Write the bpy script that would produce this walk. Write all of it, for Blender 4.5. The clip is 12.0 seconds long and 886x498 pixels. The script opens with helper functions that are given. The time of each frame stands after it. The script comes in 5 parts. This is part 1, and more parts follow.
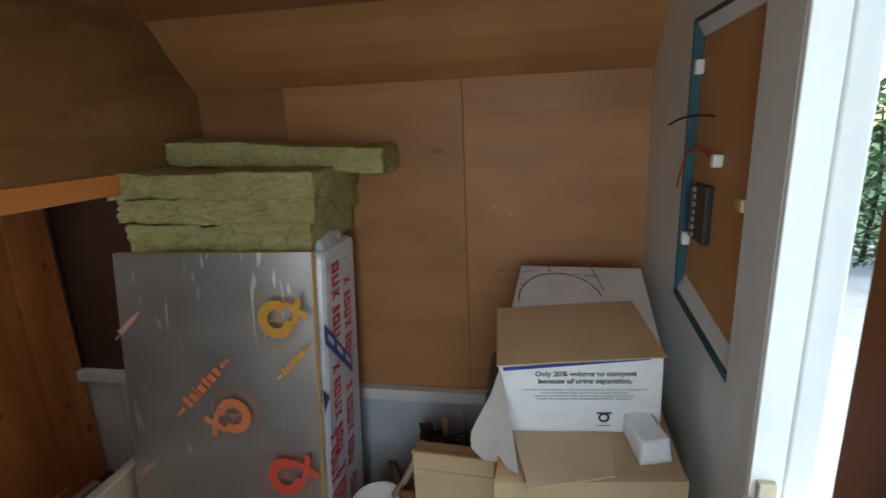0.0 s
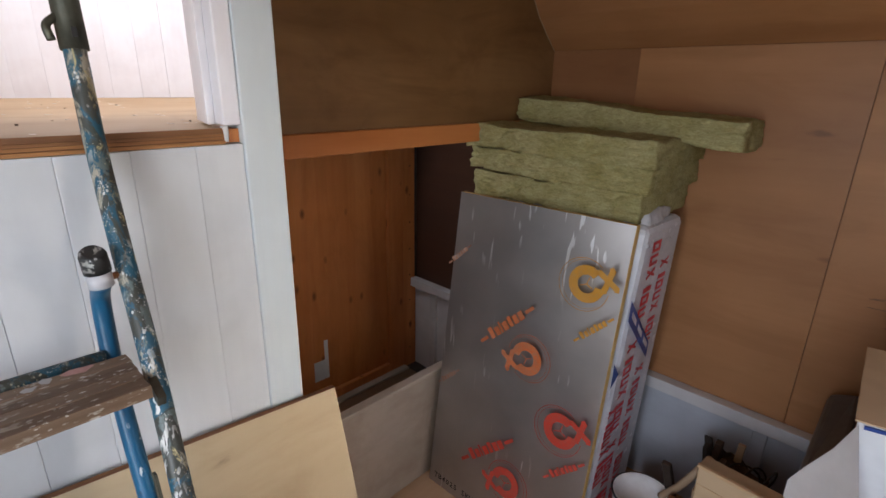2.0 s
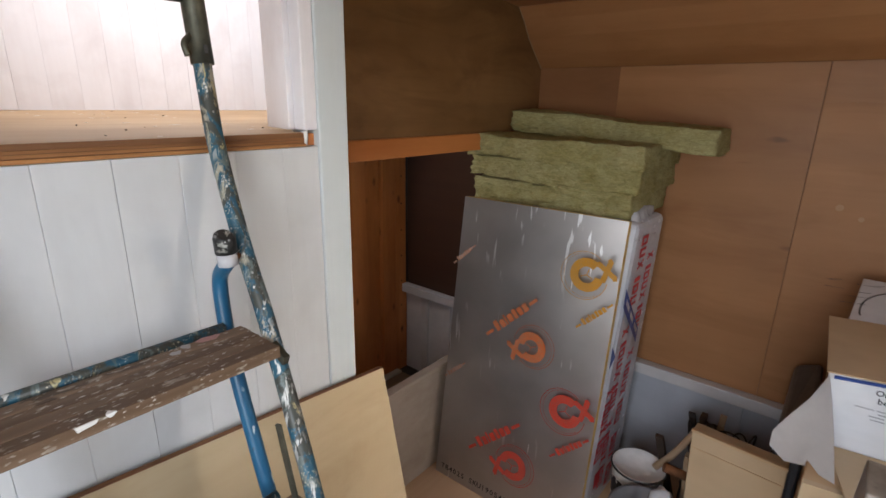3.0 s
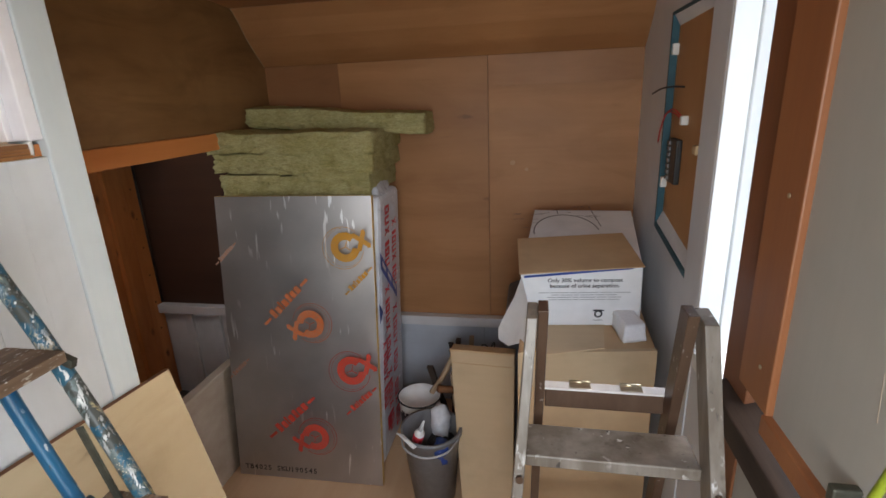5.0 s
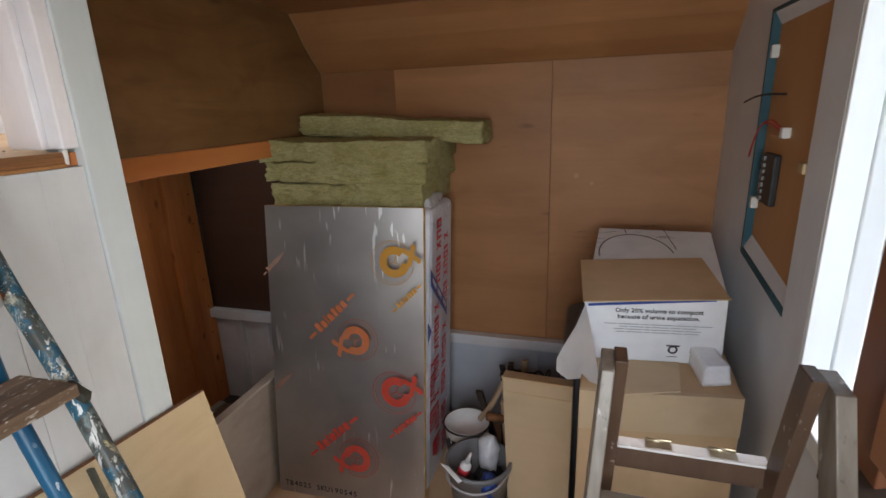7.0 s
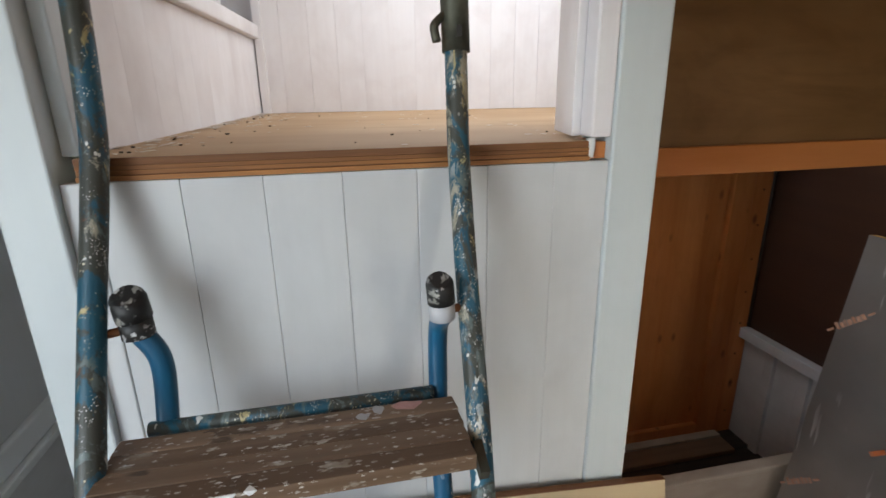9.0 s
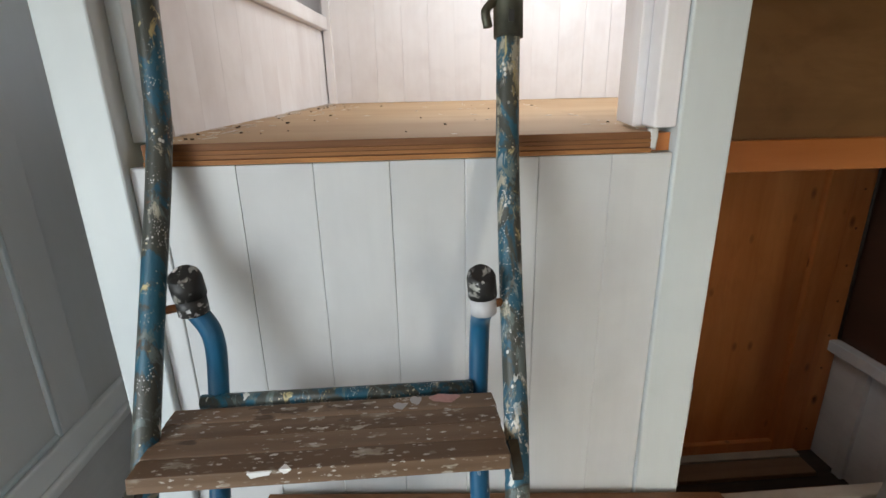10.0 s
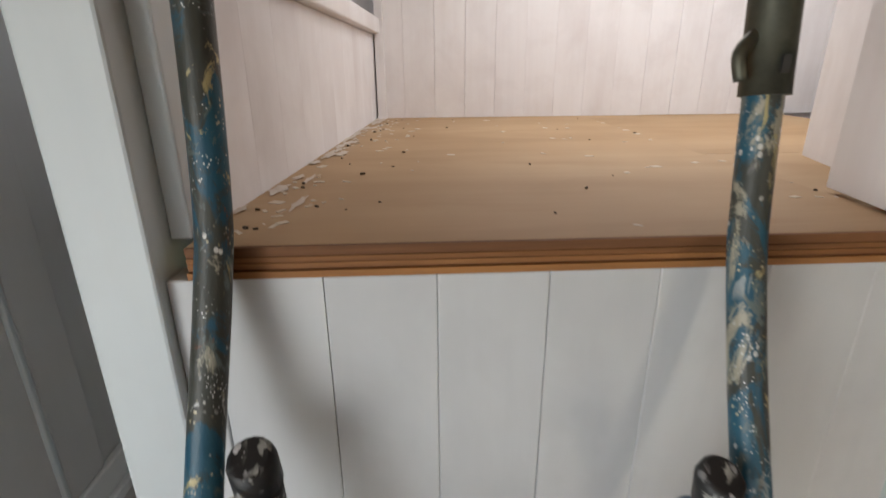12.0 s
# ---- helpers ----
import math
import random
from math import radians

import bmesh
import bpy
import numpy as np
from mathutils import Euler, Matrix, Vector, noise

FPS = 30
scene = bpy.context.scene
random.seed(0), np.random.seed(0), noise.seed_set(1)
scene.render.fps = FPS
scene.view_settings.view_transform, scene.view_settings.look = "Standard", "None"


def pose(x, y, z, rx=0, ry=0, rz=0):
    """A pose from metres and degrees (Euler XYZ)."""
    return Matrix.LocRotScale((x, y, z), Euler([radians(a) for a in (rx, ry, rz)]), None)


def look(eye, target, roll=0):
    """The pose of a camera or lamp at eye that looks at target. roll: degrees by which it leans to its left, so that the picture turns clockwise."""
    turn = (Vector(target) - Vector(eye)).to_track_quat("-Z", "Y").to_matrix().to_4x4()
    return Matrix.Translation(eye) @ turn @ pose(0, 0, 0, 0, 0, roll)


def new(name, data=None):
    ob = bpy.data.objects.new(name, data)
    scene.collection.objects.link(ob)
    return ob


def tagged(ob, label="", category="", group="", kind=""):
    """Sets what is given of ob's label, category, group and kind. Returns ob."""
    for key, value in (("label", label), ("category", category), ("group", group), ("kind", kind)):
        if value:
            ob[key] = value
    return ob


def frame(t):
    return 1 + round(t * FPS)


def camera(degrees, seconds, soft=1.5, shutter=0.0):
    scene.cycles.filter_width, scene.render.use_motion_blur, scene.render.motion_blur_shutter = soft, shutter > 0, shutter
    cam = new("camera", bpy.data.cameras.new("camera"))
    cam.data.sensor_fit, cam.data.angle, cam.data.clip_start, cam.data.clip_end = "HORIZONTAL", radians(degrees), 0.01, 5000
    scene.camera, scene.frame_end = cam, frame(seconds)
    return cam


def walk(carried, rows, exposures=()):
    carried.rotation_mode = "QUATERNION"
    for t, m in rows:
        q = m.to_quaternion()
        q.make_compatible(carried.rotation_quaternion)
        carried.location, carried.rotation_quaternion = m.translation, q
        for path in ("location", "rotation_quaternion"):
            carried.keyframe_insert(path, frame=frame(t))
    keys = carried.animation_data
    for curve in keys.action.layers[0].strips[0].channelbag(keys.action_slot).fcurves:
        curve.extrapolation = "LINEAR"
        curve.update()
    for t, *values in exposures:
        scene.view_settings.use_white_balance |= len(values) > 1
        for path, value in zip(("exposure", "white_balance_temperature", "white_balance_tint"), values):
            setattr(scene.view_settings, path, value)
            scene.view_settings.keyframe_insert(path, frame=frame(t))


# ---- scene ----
cam = camera(83.5, 12.0, shutter=0.15)
EXPOSURE = 2.34
PATH = [
    (0, (0.447, 0.411, 1.537), (0.09, 2.317, 1.044), -2.4),
    (0.5, (0.417, 0.426, 1.532), (-0.346, 2.179, 0.945), -1.4),
    (1, (0.389, 0.41, 1.508), (-0.641, 1.972, 0.799), -0.7),
    (1.5, (0.364, 0.397, 1.511), (-0.832, 1.83, 0.792), -0.1),
    (2, (0.351, 0.383, 1.554), (-0.97, 1.745, 0.921), 1.2),
    (2.5, (0.335, 0.333, 1.569), (-1.033, 1.681, 1.013), 1.5),
    (3, (0.322, 0.159, 1.539), (-0.893, 1.642, 0.969), 1.2),
    (3.5, (0.32, 0.039, 1.526), (-0.706, 1.613, 0.84), -0.6),
    (5.5, (0.431, -0.031, 1.54), (0.153, 1.866, 0.968), -2.6),
    (6, (0.433, -0.026, 1.55), (0.139, 1.867, 0.975), -2.9),
    (6.5, (0.411, 0.022, 1.533), (0.019, 1.901, 0.968), -2.2),
    (8.5, (0.189, 0.337, 1.531), (-1.415, 1.393, 0.975), -2.7),
    (9, (0.129, 0.398, 1.539), (-1.741, 0.785, 0.944), -0.9),
    (9.5, (0.135, 0.416, 1.543), (-1.752, 0.653, 0.924), -0.4),
    (10, (0.122, 0.425, 1.535), (-1.775, 0.547, 0.914), -1.2),
    (10.5, (0.1, 0.451, 1.523), (-1.772, 0.448, 0.82), -3.2),
    (11, (0.087, 0.43, 1.512), (-1.777, 0.425, 0.786), -0.9),
    (11.5, (0.033, 0.386, 1.538), (-1.822, 0.373, 0.791), -0.8),
    (12, (-0.115, 0.298, 1.602), (-1.998, 0.388, 0.933), -0.5),
]
walk(cam, [(t, look(eye, target, roll)) for t, eye, target, roll in PATH], [(0, EXPOSURE - 0.24, 6150, 0), (1, EXPOSURE + 0.02, 5980, 2), (1.5, EXPOSURE - 0.03, 6050, 12), (2.5, EXPOSURE - 0.1, 6350, 13), (3.5, EXPOSURE - 0.1, 6500, 10), (5.5, EXPOSURE - 0.1, 6500, 10), (6.5, EXPOSURE - 0.15, 6500, 10), (8.5, EXPOSURE - 0.40, 6150, 8), (9.5, EXPOSURE - 0.2, 6420, 5), (11, EXPOSURE - 0.18, 6480, 6), (12, EXPOSURE - 0.52, 6750, 9)])

# ---- light ----
world = bpy.data.worlds.new("sky")
scene.world = world
world.use_nodes = True
wn = world.node_tree.nodes
sky = wn.new("ShaderNodeTexSky")
sky.sky_type, sky.sun_disc, sky.sun_elevation, sky.sun_rotation = "NISHITA", False, radians(32.7), radians(78)
sky.dust_density = 1.8
world.node_tree.links.new(sky.outputs[0], wn["Background"].inputs[0])
wn["Background"].inputs[1].default_value = 0.15


def sun_lamp():
    data = bpy.data.lights.new("sun", "SUN")
    data.energy, data.angle, data.color = 0.74, radians(65), (1.0, 0.99, 0.97)
    ob = new("sun", data)
    ob.matrix_world = look((7, 1.5, 4.6), (0, 0, 0))


def area_lamp(name, eye, target, w, h, watts, color):
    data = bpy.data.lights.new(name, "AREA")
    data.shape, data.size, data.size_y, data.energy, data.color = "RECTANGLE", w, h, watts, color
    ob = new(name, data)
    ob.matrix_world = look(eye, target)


sun_lamp()
# Added lamp in the unseen near wall; brightens the room towards the back.
area_lamp("added_near_light", (0.44, -0.53, 1.30), (0.36, 0.70, 0.60), 0.66, 1.06, 4.0, (0.97, 0.98, 1.0))
# Added lamp below the closed roof deck, to brighten the bunk and recess.
area_lamp("added_bunk_light", (-1.0, 0.85, 1.985), (-1.0, 0.85, 0.0), 0.6, 1.0, 1.5, (0.98, 0.98, 1.0))


# ---- materials ----
class Nodes:
    """A principled material with short calls for its nodes."""

    def __init__(self, name, rough=0.6, metal=0.0, spec=0.4):
        self.mat = bpy.data.materials.new(name)
        self.mat.use_nodes = True
        self.t = self.mat.node_tree
        self.b = self.t.nodes["Principled BSDF"]
        self.b.inputs["Roughness"].default_value = rough
        self.b.inputs["Metallic"].default_value = metal
        self.b.inputs["Specular IOR Level"].default_value = spec
        self.co = self.t.nodes.new("ShaderNodeTexCoord").outputs["Object"]

    def link(self, a, b):
        self.t.links.new(a, b)

    def coords(self, scale=(1, 1, 1), rot=(0, 0, 0), random_shift=False):
        m = self.t.nodes.new("ShaderNodeMapping")
        m.inputs["Scale"].default_value = scale
        m.inputs["Rotation"].default_value = rot
        self.link(self.co, m.inputs["Vector"])
        if random_shift:
            info = self.t.nodes.new("ShaderNodeObjectInfo")
            mul = self.t.nodes.new("ShaderNodeMath")
            mul.operation = "MULTIPLY"
            mul.inputs[1].default_value = 37.0
            self.link(info.outputs["Random"], mul.inputs[0])
            add = self.t.nodes.new("ShaderNodeVectorMath")
            add.operation = "ADD"
            self.link(m.outputs[0], add.inputs[0])
            self.link(mul.outputs[0], add.inputs[1])
            return add.outputs[0]
        return m.outputs[0]

    def noise(self, scale, detail=4, rough=0.55, co=None, dist=0.0):
        n = self.t.nodes.new("ShaderNodeTexNoise")
        n.inputs["Scale"].default_value = scale
        n.inputs["Detail"].default_value = detail
        n.inputs["Roughness"].default_value = rough
        n.inputs["Distortion"].default_value = dist
        self.link(co or self.co, n.inputs["Vector"])
        return n.outputs[0]

    def voronoi(self, scale, co=None):
        n = self.t.nodes.new("ShaderNodeTexVoronoi")
        n.inputs["Scale"].default_value = scale
        self.link(co or self.co, n.inputs["Vector"])
        return n.outputs["Distance"]

    def ramp(self, fac, stops):
        r = self.t.nodes.new("ShaderNodeValToRGB")
        e = r.color_ramp.elements
        while len(e) < len(stops):
            e.new(0.5)
        for k, (p, c) in zip(e, stops):
            k.position = p
            k.color = (*c, 1) if len(c) == 3 else c
        self.link(fac, r.inputs[0])
        return r.outputs[0]

    def step(self, fac, a, b):
        """0 below a, 1 above b (a may be the larger)."""
        m = self.t.nodes.new("ShaderNodeMapRange")
        m.inputs["From Min"].default_value, m.inputs["From Max"].default_value = a, b
        self.link(fac, m.inputs["Value"])
        return m.outputs[0]

    def mix(self, fac, a, b, kind="MIX"):
        m = self.t.nodes.new("ShaderNodeMix")
        m.data_type, m.blend_type = "RGBA", kind
        if isinstance(fac, (int, float)):
            m.inputs[0].default_value = fac
        else:
            self.link(fac, m.inputs[0])
        for sock, v in ((m.inputs[6], a), (m.inputs[7], b)):
            if isinstance(v, tuple):
                sock.default_value = (*v, 1)
            else:
                self.link(v, sock)
        return m.outputs[2]

    def color(self, c):
        if isinstance(c, tuple):
            self.b.inputs["Base Color"].default_value = (*c, 1)
        else:
            self.link(c, self.b.inputs["Base Color"])

    def rough(self, fac, a, b):
        m = self.t.nodes.new("ShaderNodeMapRange")
        m.inputs["To Min"].default_value, m.inputs["To Max"].default_value = a, b
        self.link(fac, m.inputs["Value"])
        self.link(m.outputs[0], self.b.inputs["Roughness"])

    def bump(self, fac, strength=0.3, dist=0.002):
        n = self.t.nodes.new("ShaderNodeBump")
        n.inputs["Strength"].default_value, n.inputs["Distance"].default_value = strength, dist
        self.link(fac, n.inputs["Height"])
        self.link(n.outputs[0], self.b.inputs["Normal"])


def wood(name, light, dark, along="z", rough=0.6, grain=14.0, stain=(0.5, 0.5, 0.5), knots=0.0, stain_amount=0.5, bump=0.25, blotch=0.0):
    """Sawn wood or veneer with its grain along one axis."""
    n = Nodes(name, rough)
    s = {"x": (0.06, 1, 1), "y": (1, 0.06, 1), "z": (1, 1, 0.06)}[along]
    co = n.coords(s, random_shift=True)
    g = n.noise(grain, 6, 0.6, co, 0.6)
    fine = n.noise(grain * 9, 3, 0.6, co)
    big = n.noise(1.7, 4, 0.55, n.coords(random_shift=True))
    c = n.mix(n.step(g, 0.3, 0.72), dark, light)
    c = n.mix(n.step(fine, 0.4, 0.8), c, n.mix(0.25, c, dark))
    c = n.mix(n.mix(stain_amount, (0, 0, 0), n.ramp(big, [(0.35, (0, 0, 0)), (0.7, (1, 1, 1))])), c, n.mix(1.0, c, stain, "MULTIPLY"))
    if blotch:
        sb = {"x": (0.3, 1, 1), "y": (1, 0.3, 1), "z": (1, 1, 0.3)}[along]
        spot = n.noise(6.5, 5, 0.62, n.coords(sb, random_shift=True), 1.2)
        c = n.mix(n.mix(blotch, (0, 0, 0), n.ramp(spot, [(0.46, (0, 0, 0)), (0.66, (1, 1, 1))])), c, n.mix(1.0, c, (0.66, 0.58, 0.48), "MULTIPLY"))
        fleck = n.voronoi(9.0, n.coords(sb, random_shift=True))
        c = n.mix(n.mix(1.0, n.step(fleck, 0.12, 0.05), n.step(spot, 0.5, 0.6), "MULTIPLY"), c, tuple(0.5 * k for k in dark))
    if knots:
        sk = {"x": (0.5, 1, 1), "y": (1, 0.5, 1), "z": (1, 1, 0.5)}[along]
        v = n.voronoi(knots, n.coords(sk, random_shift=True))
        c = n.mix(n.step(v, 0.17, 0.06), c, tuple(0.38 * k for k in dark))
    n.color(c)
    n.rough(g, rough - 0.08, rough + 0.12)
    n.bump(fine, bump, 0.001)
    return n.mat


def paint(name, base, dirt, rough=0.45, wood_grain="z", amount=0.5, specks=0.0):
    """Brushed paint over boards, with brush marks, faint grain and patchy dirt."""
    n = Nodes(name, rough)
    s = {"x": (0.05, 1, 1), "y": (1, 0.05, 1), "z": (1, 1, 0.05)}[wood_grain]
    brush = n.noise(45, 5, 0.6, n.coords(s, random_shift=True))
    patch = n.noise(5.5, 5, 0.6, n.coords(random_shift=True), 0.4)
    streak = n.noise(9, 4, 0.6, n.coords(tuple(0.35 + 0.65 * k for k in s), random_shift=True))
    c = n.mix(n.step(patch, 0.45, 0.85), base, n.mix(amount, base, dirt))
    c = n.mix(n.step(streak, 0.5, 0.8), c, n.mix(amount * 0.6, c, dirt))
    c = n.mix(n.step(brush, 0.45, 0.75), c, n.mix(0.12, c, dirt))
    if specks:
        v = n.voronoi(specks)
        c = n.mix(n.step(v, 0.12, 0.06), c, n.mix(0.6, c, dirt))
    n.color(c)
    n.rough(patch, rough - 0.1, rough + 0.15)
    n.bump(brush, 0.15, 0.0008)
    return n.mat


def splattered(name, under, along, layers, rough=0.5, bump=0.4, grain=0.4, veiled=16.0):
    """An old workshop surface: its own colour under drips and blots of paint. layers: colour, scale, threshold."""
    n = Nodes(name, rough)
    s = {"x": (0.4, 1, 1), "y": (1, 0.4, 1), "z": (1, 1, 0.4)}[along]
    co = n.coords(s, random_shift=True)
    big = n.noise(18, 5, 0.6, n.coords(tuple(grain if k < 1 else 1 for k in s), random_shift=True))
    c = n.mix(n.step(big, 0.4, 0.65), under[0], under[1])
    for k, (col, scale, limit) in enumerate(layers):
        m = n.t.nodes.new("ShaderNodeMapping")
        m.inputs["Location"].default_value = (k * 3.1, k * 1.7, k * 2.3)
        n.link(co, m.inputs["Vector"])
        wob = n.t.nodes.new("ShaderNodeVectorMath")
        wob.operation = "MULTIPLY_ADD"
        nz = n.t.nodes.new("ShaderNodeTexNoise")
        nz.inputs["Scale"].default_value = scale * 1.6
        nz.inputs["Detail"].default_value = 3
        n.link(m.outputs[0], nz.inputs["Vector"])
        n.link(nz.outputs["Color"], wob.inputs[0])
        wob.inputs[1].default_value = (1.6 / scale,) * 3
        n.link(m.outputs[0], wob.inputs[2])
        v = n.t.nodes.new("ShaderNodeTexVoronoi")
        v.inputs["Scale"].default_value = scale * 0.55
        n.link(wob.outputs[0], v.inputs["Vector"])
        sep = n.t.nodes.new("ShaderNodeSeparateColor")
        n.link(v.outputs["Color"], sep.inputs[0])
        less = n.t.nodes.new("ShaderNodeMath")
        less.operation = "MULTIPLY_ADD"
        less.inputs[1].default_value = -1.0
        n.link(v.outputs["Distance"], less.inputs[0])
        m2 = n.t.nodes.new("ShaderNodeMapRange")
        m2.inputs["From Min"].default_value, m2.inputs["From Max"].default_value = limit, 1.05
        m2.inputs["To Min"].default_value, m2.inputs["To Max"].default_value = 0.0, 0.42
        n.link(sep.outputs[0], m2.inputs["Value"])
        n.link(m2.outputs[0], less.inputs[2])
        f = n.step(less.outputs[0], -0.02, 0.06)
        veil = n.noise(veiled + 4 * k, 4, 0.65, m.outputs[0])
        f = n.mix(1.0, f, n.ramp(veil, [(0.43, (0.0, 0.0, 0.0)), (0.60, (0.95, 0.95, 0.95))]), "MULTIPLY")
        c = n.mix(f, c, col)
    n.color(c)
    n.bump(n.noise(120, 3, 0.6, co), bump, 0.001)
    return n.mat


def tube_paint(name, pale, drips):
    """Old blue enamel under years of smeared, blotted and dripped paint; the tube runs about along z."""
    n = Nodes(name, 0.4)
    co = n.coords((1, 1, 0.5), random_shift=True)
    c = n.mix(n.step(n.noise(16, 4, 0.6, co), 0.4, 0.62), (0.010, 0.070, 0.115), (0.017, 0.092, 0.138))
    for k, (col, scale, lo) in enumerate((((0.045, 0.048, 0.040), 22, 0.48), ((0.105, 0.135, 0.130), 34, 0.565 - pale), ((0.34, 0.32, 0.25), 28, 0.605 - pale), ((0.40, 0.34, 0.17), 46, 0.625 - 0.5 * pale), ((0.13, 0.055, 0.03), 44, 0.66))):
        m = n.t.nodes.new("ShaderNodeMapping")
        m.inputs["Location"].default_value = (2.3 * k, 4.1 * k, 1.7 * k)
        n.link(co, m.inputs["Vector"])
        c = n.mix(n.step(n.noise(scale, 6, 0.68, m.outputs[0], 0.8), lo, lo + 0.05), c, col)
    run = n.noise(95, 3, 0.55, n.coords((1, 1, 0.16), random_shift=True), 0.5)
    where = n.noise(11, 2, 0.5, n.coords(random_shift=True))
    c = n.mix(n.mix(1.0, n.step(run, 0.66 - drips, 0.69 - drips), n.step(where, 0.46, 0.56), "MULTIPLY"), c, (0.56, 0.56, 0.53))
    for scale, col in ((150, (0.60, 0.60, 0.57)), (260, (0.52, 0.47, 0.33)), (420, (0.66, 0.66, 0.64))):
        dot = n.voronoi(scale, n.coords((1, 1, 0.7), random_shift=True))
        c = n.mix(n.mix(1.0, n.step(dot, 0.27, 0.20), n.step(n.noise(17 + scale * 0.04, 3, 0.6), 0.56, 0.62), "MULTIPLY"), c, col)
    n.color(c)
    n.rough(n.noise(40, 4, 0.6, co), 0.28, 0.6)
    n.bump(n.noise(75, 5, 0.65, co), 0.55, 0.002)
    return n.mat


def plain(name, base, var, rough=0.5, metal=0.0, scale=30.0, bump=0.1, spec=0.4):
    n = Nodes(name, rough, metal, spec)
    a = n.noise(scale, 5, 0.6)
    b = n.noise(scale * 0.15, 3, 0.5)
    c = n.mix(n.step(a, 0.35, 0.7), base, var)
    n.color(n.mix(n.step(b, 0.4, 0.7), c, n.mix(0.5, c, var)))
    n.rough(a, max(0.03, rough - 0.1), min(1, rough + 0.1))
    n.bump(a, bump, 0.001)
    return n.mat


def foil():
    n = Nodes("foil_facing", 0.3, 0.9)
    a = n.noise(6, 4, 0.5)
    c = n.mix(n.step(a, 0.35, 0.7), (0.44, 0.420, 0.412), (0.52, 0.500, 0.488))
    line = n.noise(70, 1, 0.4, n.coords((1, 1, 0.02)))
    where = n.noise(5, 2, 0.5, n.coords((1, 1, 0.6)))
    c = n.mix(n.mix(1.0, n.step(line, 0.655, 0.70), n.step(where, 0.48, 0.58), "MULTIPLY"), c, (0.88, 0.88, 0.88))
    n.color(c)
    n.rough(a, 0.33, 0.46)
    wave = n.noise(13, 3, 0.5, n.coords((0.28, 0.28, 1)), 0.6)
    n.bump(wave, 0.2, 0.006)
    return n.mat


def mineral_wool():
    n = Nodes("mineral_wool", 0.95, 0, 0.1)
    co = n.coords((0.5, 0.7, 1.2))
    fib = n.noise(95, 7, 0.72, co, 1.2)
    big = n.noise(9, 4, 0.6)
    c = n.mix(n.step(fib, 0.3, 0.72), (0.27, 0.24, 0.105), (0.54, 0.49, 0.25))
    n.color(n.mix(n.step(big, 0.4, 0.7), c, n.mix(1.0, c, (0.8, 0.78, 0.62), "MULTIPLY")))
    n.bump(fib, 0.9, 0.006)
    return n.mat


def cardboard(name, base):
    n = Nodes(name, 0.75, 0, 0.2)
    flute = n.noise(40, 4, 0.6, n.coords((0.1, 1, 1)))
    big = n.noise(4, 4, 0.6)
    dark = tuple(0.78 * k for k in base)
    c = n.mix(n.step(flute, 0.35, 0.7), base, tuple(0.965 * k for k in base))
    n.color(n.mix(n.step(big, 0.45, 0.75), c, dark))
    n.bump(flute, 0.1, 0.001)
    return n.mat


PLY_WALL = wood("plywood_wall", (0.462, 0.225, 0.094), (0.352, 0.160, 0.063), "x", 0.5, 5.0, (0.80, 0.77, 0.72), 0, 0.95, 0.12, 0.32)
PLY_WALL_DARK = wood("plywood_wall_dark", (0.360, 0.172, 0.073), (0.265, 0.117, 0.048), "x", 0.5, 5.0, (0.78, 0.74, 0.68), 0, 0.95, 0.12, 0.3)
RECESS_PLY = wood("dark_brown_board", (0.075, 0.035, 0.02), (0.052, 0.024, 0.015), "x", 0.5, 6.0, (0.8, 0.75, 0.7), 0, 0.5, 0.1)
RECESS_PLANK = wood("dusty_plank", (0.30, 0.19, 0.11), (0.20, 0.12, 0.07), "y", 0.7, 10.0, (0.6, 0.55, 0.5), 0, 0.6, 0.2)
PLY_LEFT = wood("plywood_side", (0.285, 0.155, 0.060), (0.20, 0.100, 0.036), "y", 0.55, 6.0, (0.62, 0.54, 0.42), 0, 0.95, 0.12, 0.75)
PINE_RAIL = wood("pine_rail", (0.60, 0.23, 0.07), (0.46, 0.15, 0.035), "y", 0.5, 10.0, (0.85, 0.8, 0.75), 5.0, 0.3)
PINE_PANEL = wood("pine_panel", (0.70, 0.28, 0.088), (0.54, 0.17, 0.045), "z", 0.38, 9.0, (0.75, 0.62, 0.5), 11.0, 0.6, 0.15, 0.4)
PLY_FLOOR = wood("plywood_floor", (0.62, 0.42, 0.26), (0.52, 0.33, 0.19), "y", 0.6, 5.0, (0.85, 0.82, 0.78), 0, 0.5, 0.1)
PLY_BUNK = wood("plywood_bunk", (0.54, 0.385, 0.235), (0.43, 0.285, 0.155), "y", 0.6, 5.0, (0.76, 0.68, 0.58), 0, 0.9, 0.12, 0.3)
PLY_SHEET = wood("plywood_sheet", (0.50, 0.405, 0.265), (0.43, 0.335, 0.205), "y", 0.65, 6.0, (0.85, 0.8, 0.7), 0, 0.5, 0.1, 0.35)
PLY_EDGE = wood("plywood_edge", (0.26, 0.115, 0.045), (0.12, 0.05, 0.02), "y", 0.7, 60.0, (0.6, 0.55, 0.5), 0, 0.4, 0.3)
EDGE_PALE = wood("plywood_edge_pale", (0.43, 0.20, 0.068), (0.18, 0.075, 0.026), "y", 0.7, 50.0, (0.7, 0.6, 0.5), 0, 0.4, 0.3)
HATCH_PLY = wood("hatch_plywood", (0.52, 0.30, 0.14), (0.45, 0.24, 0.10), "z", 0.6, 6.0, (0.85, 0.8, 0.75), 0, 0.4, 0.1)
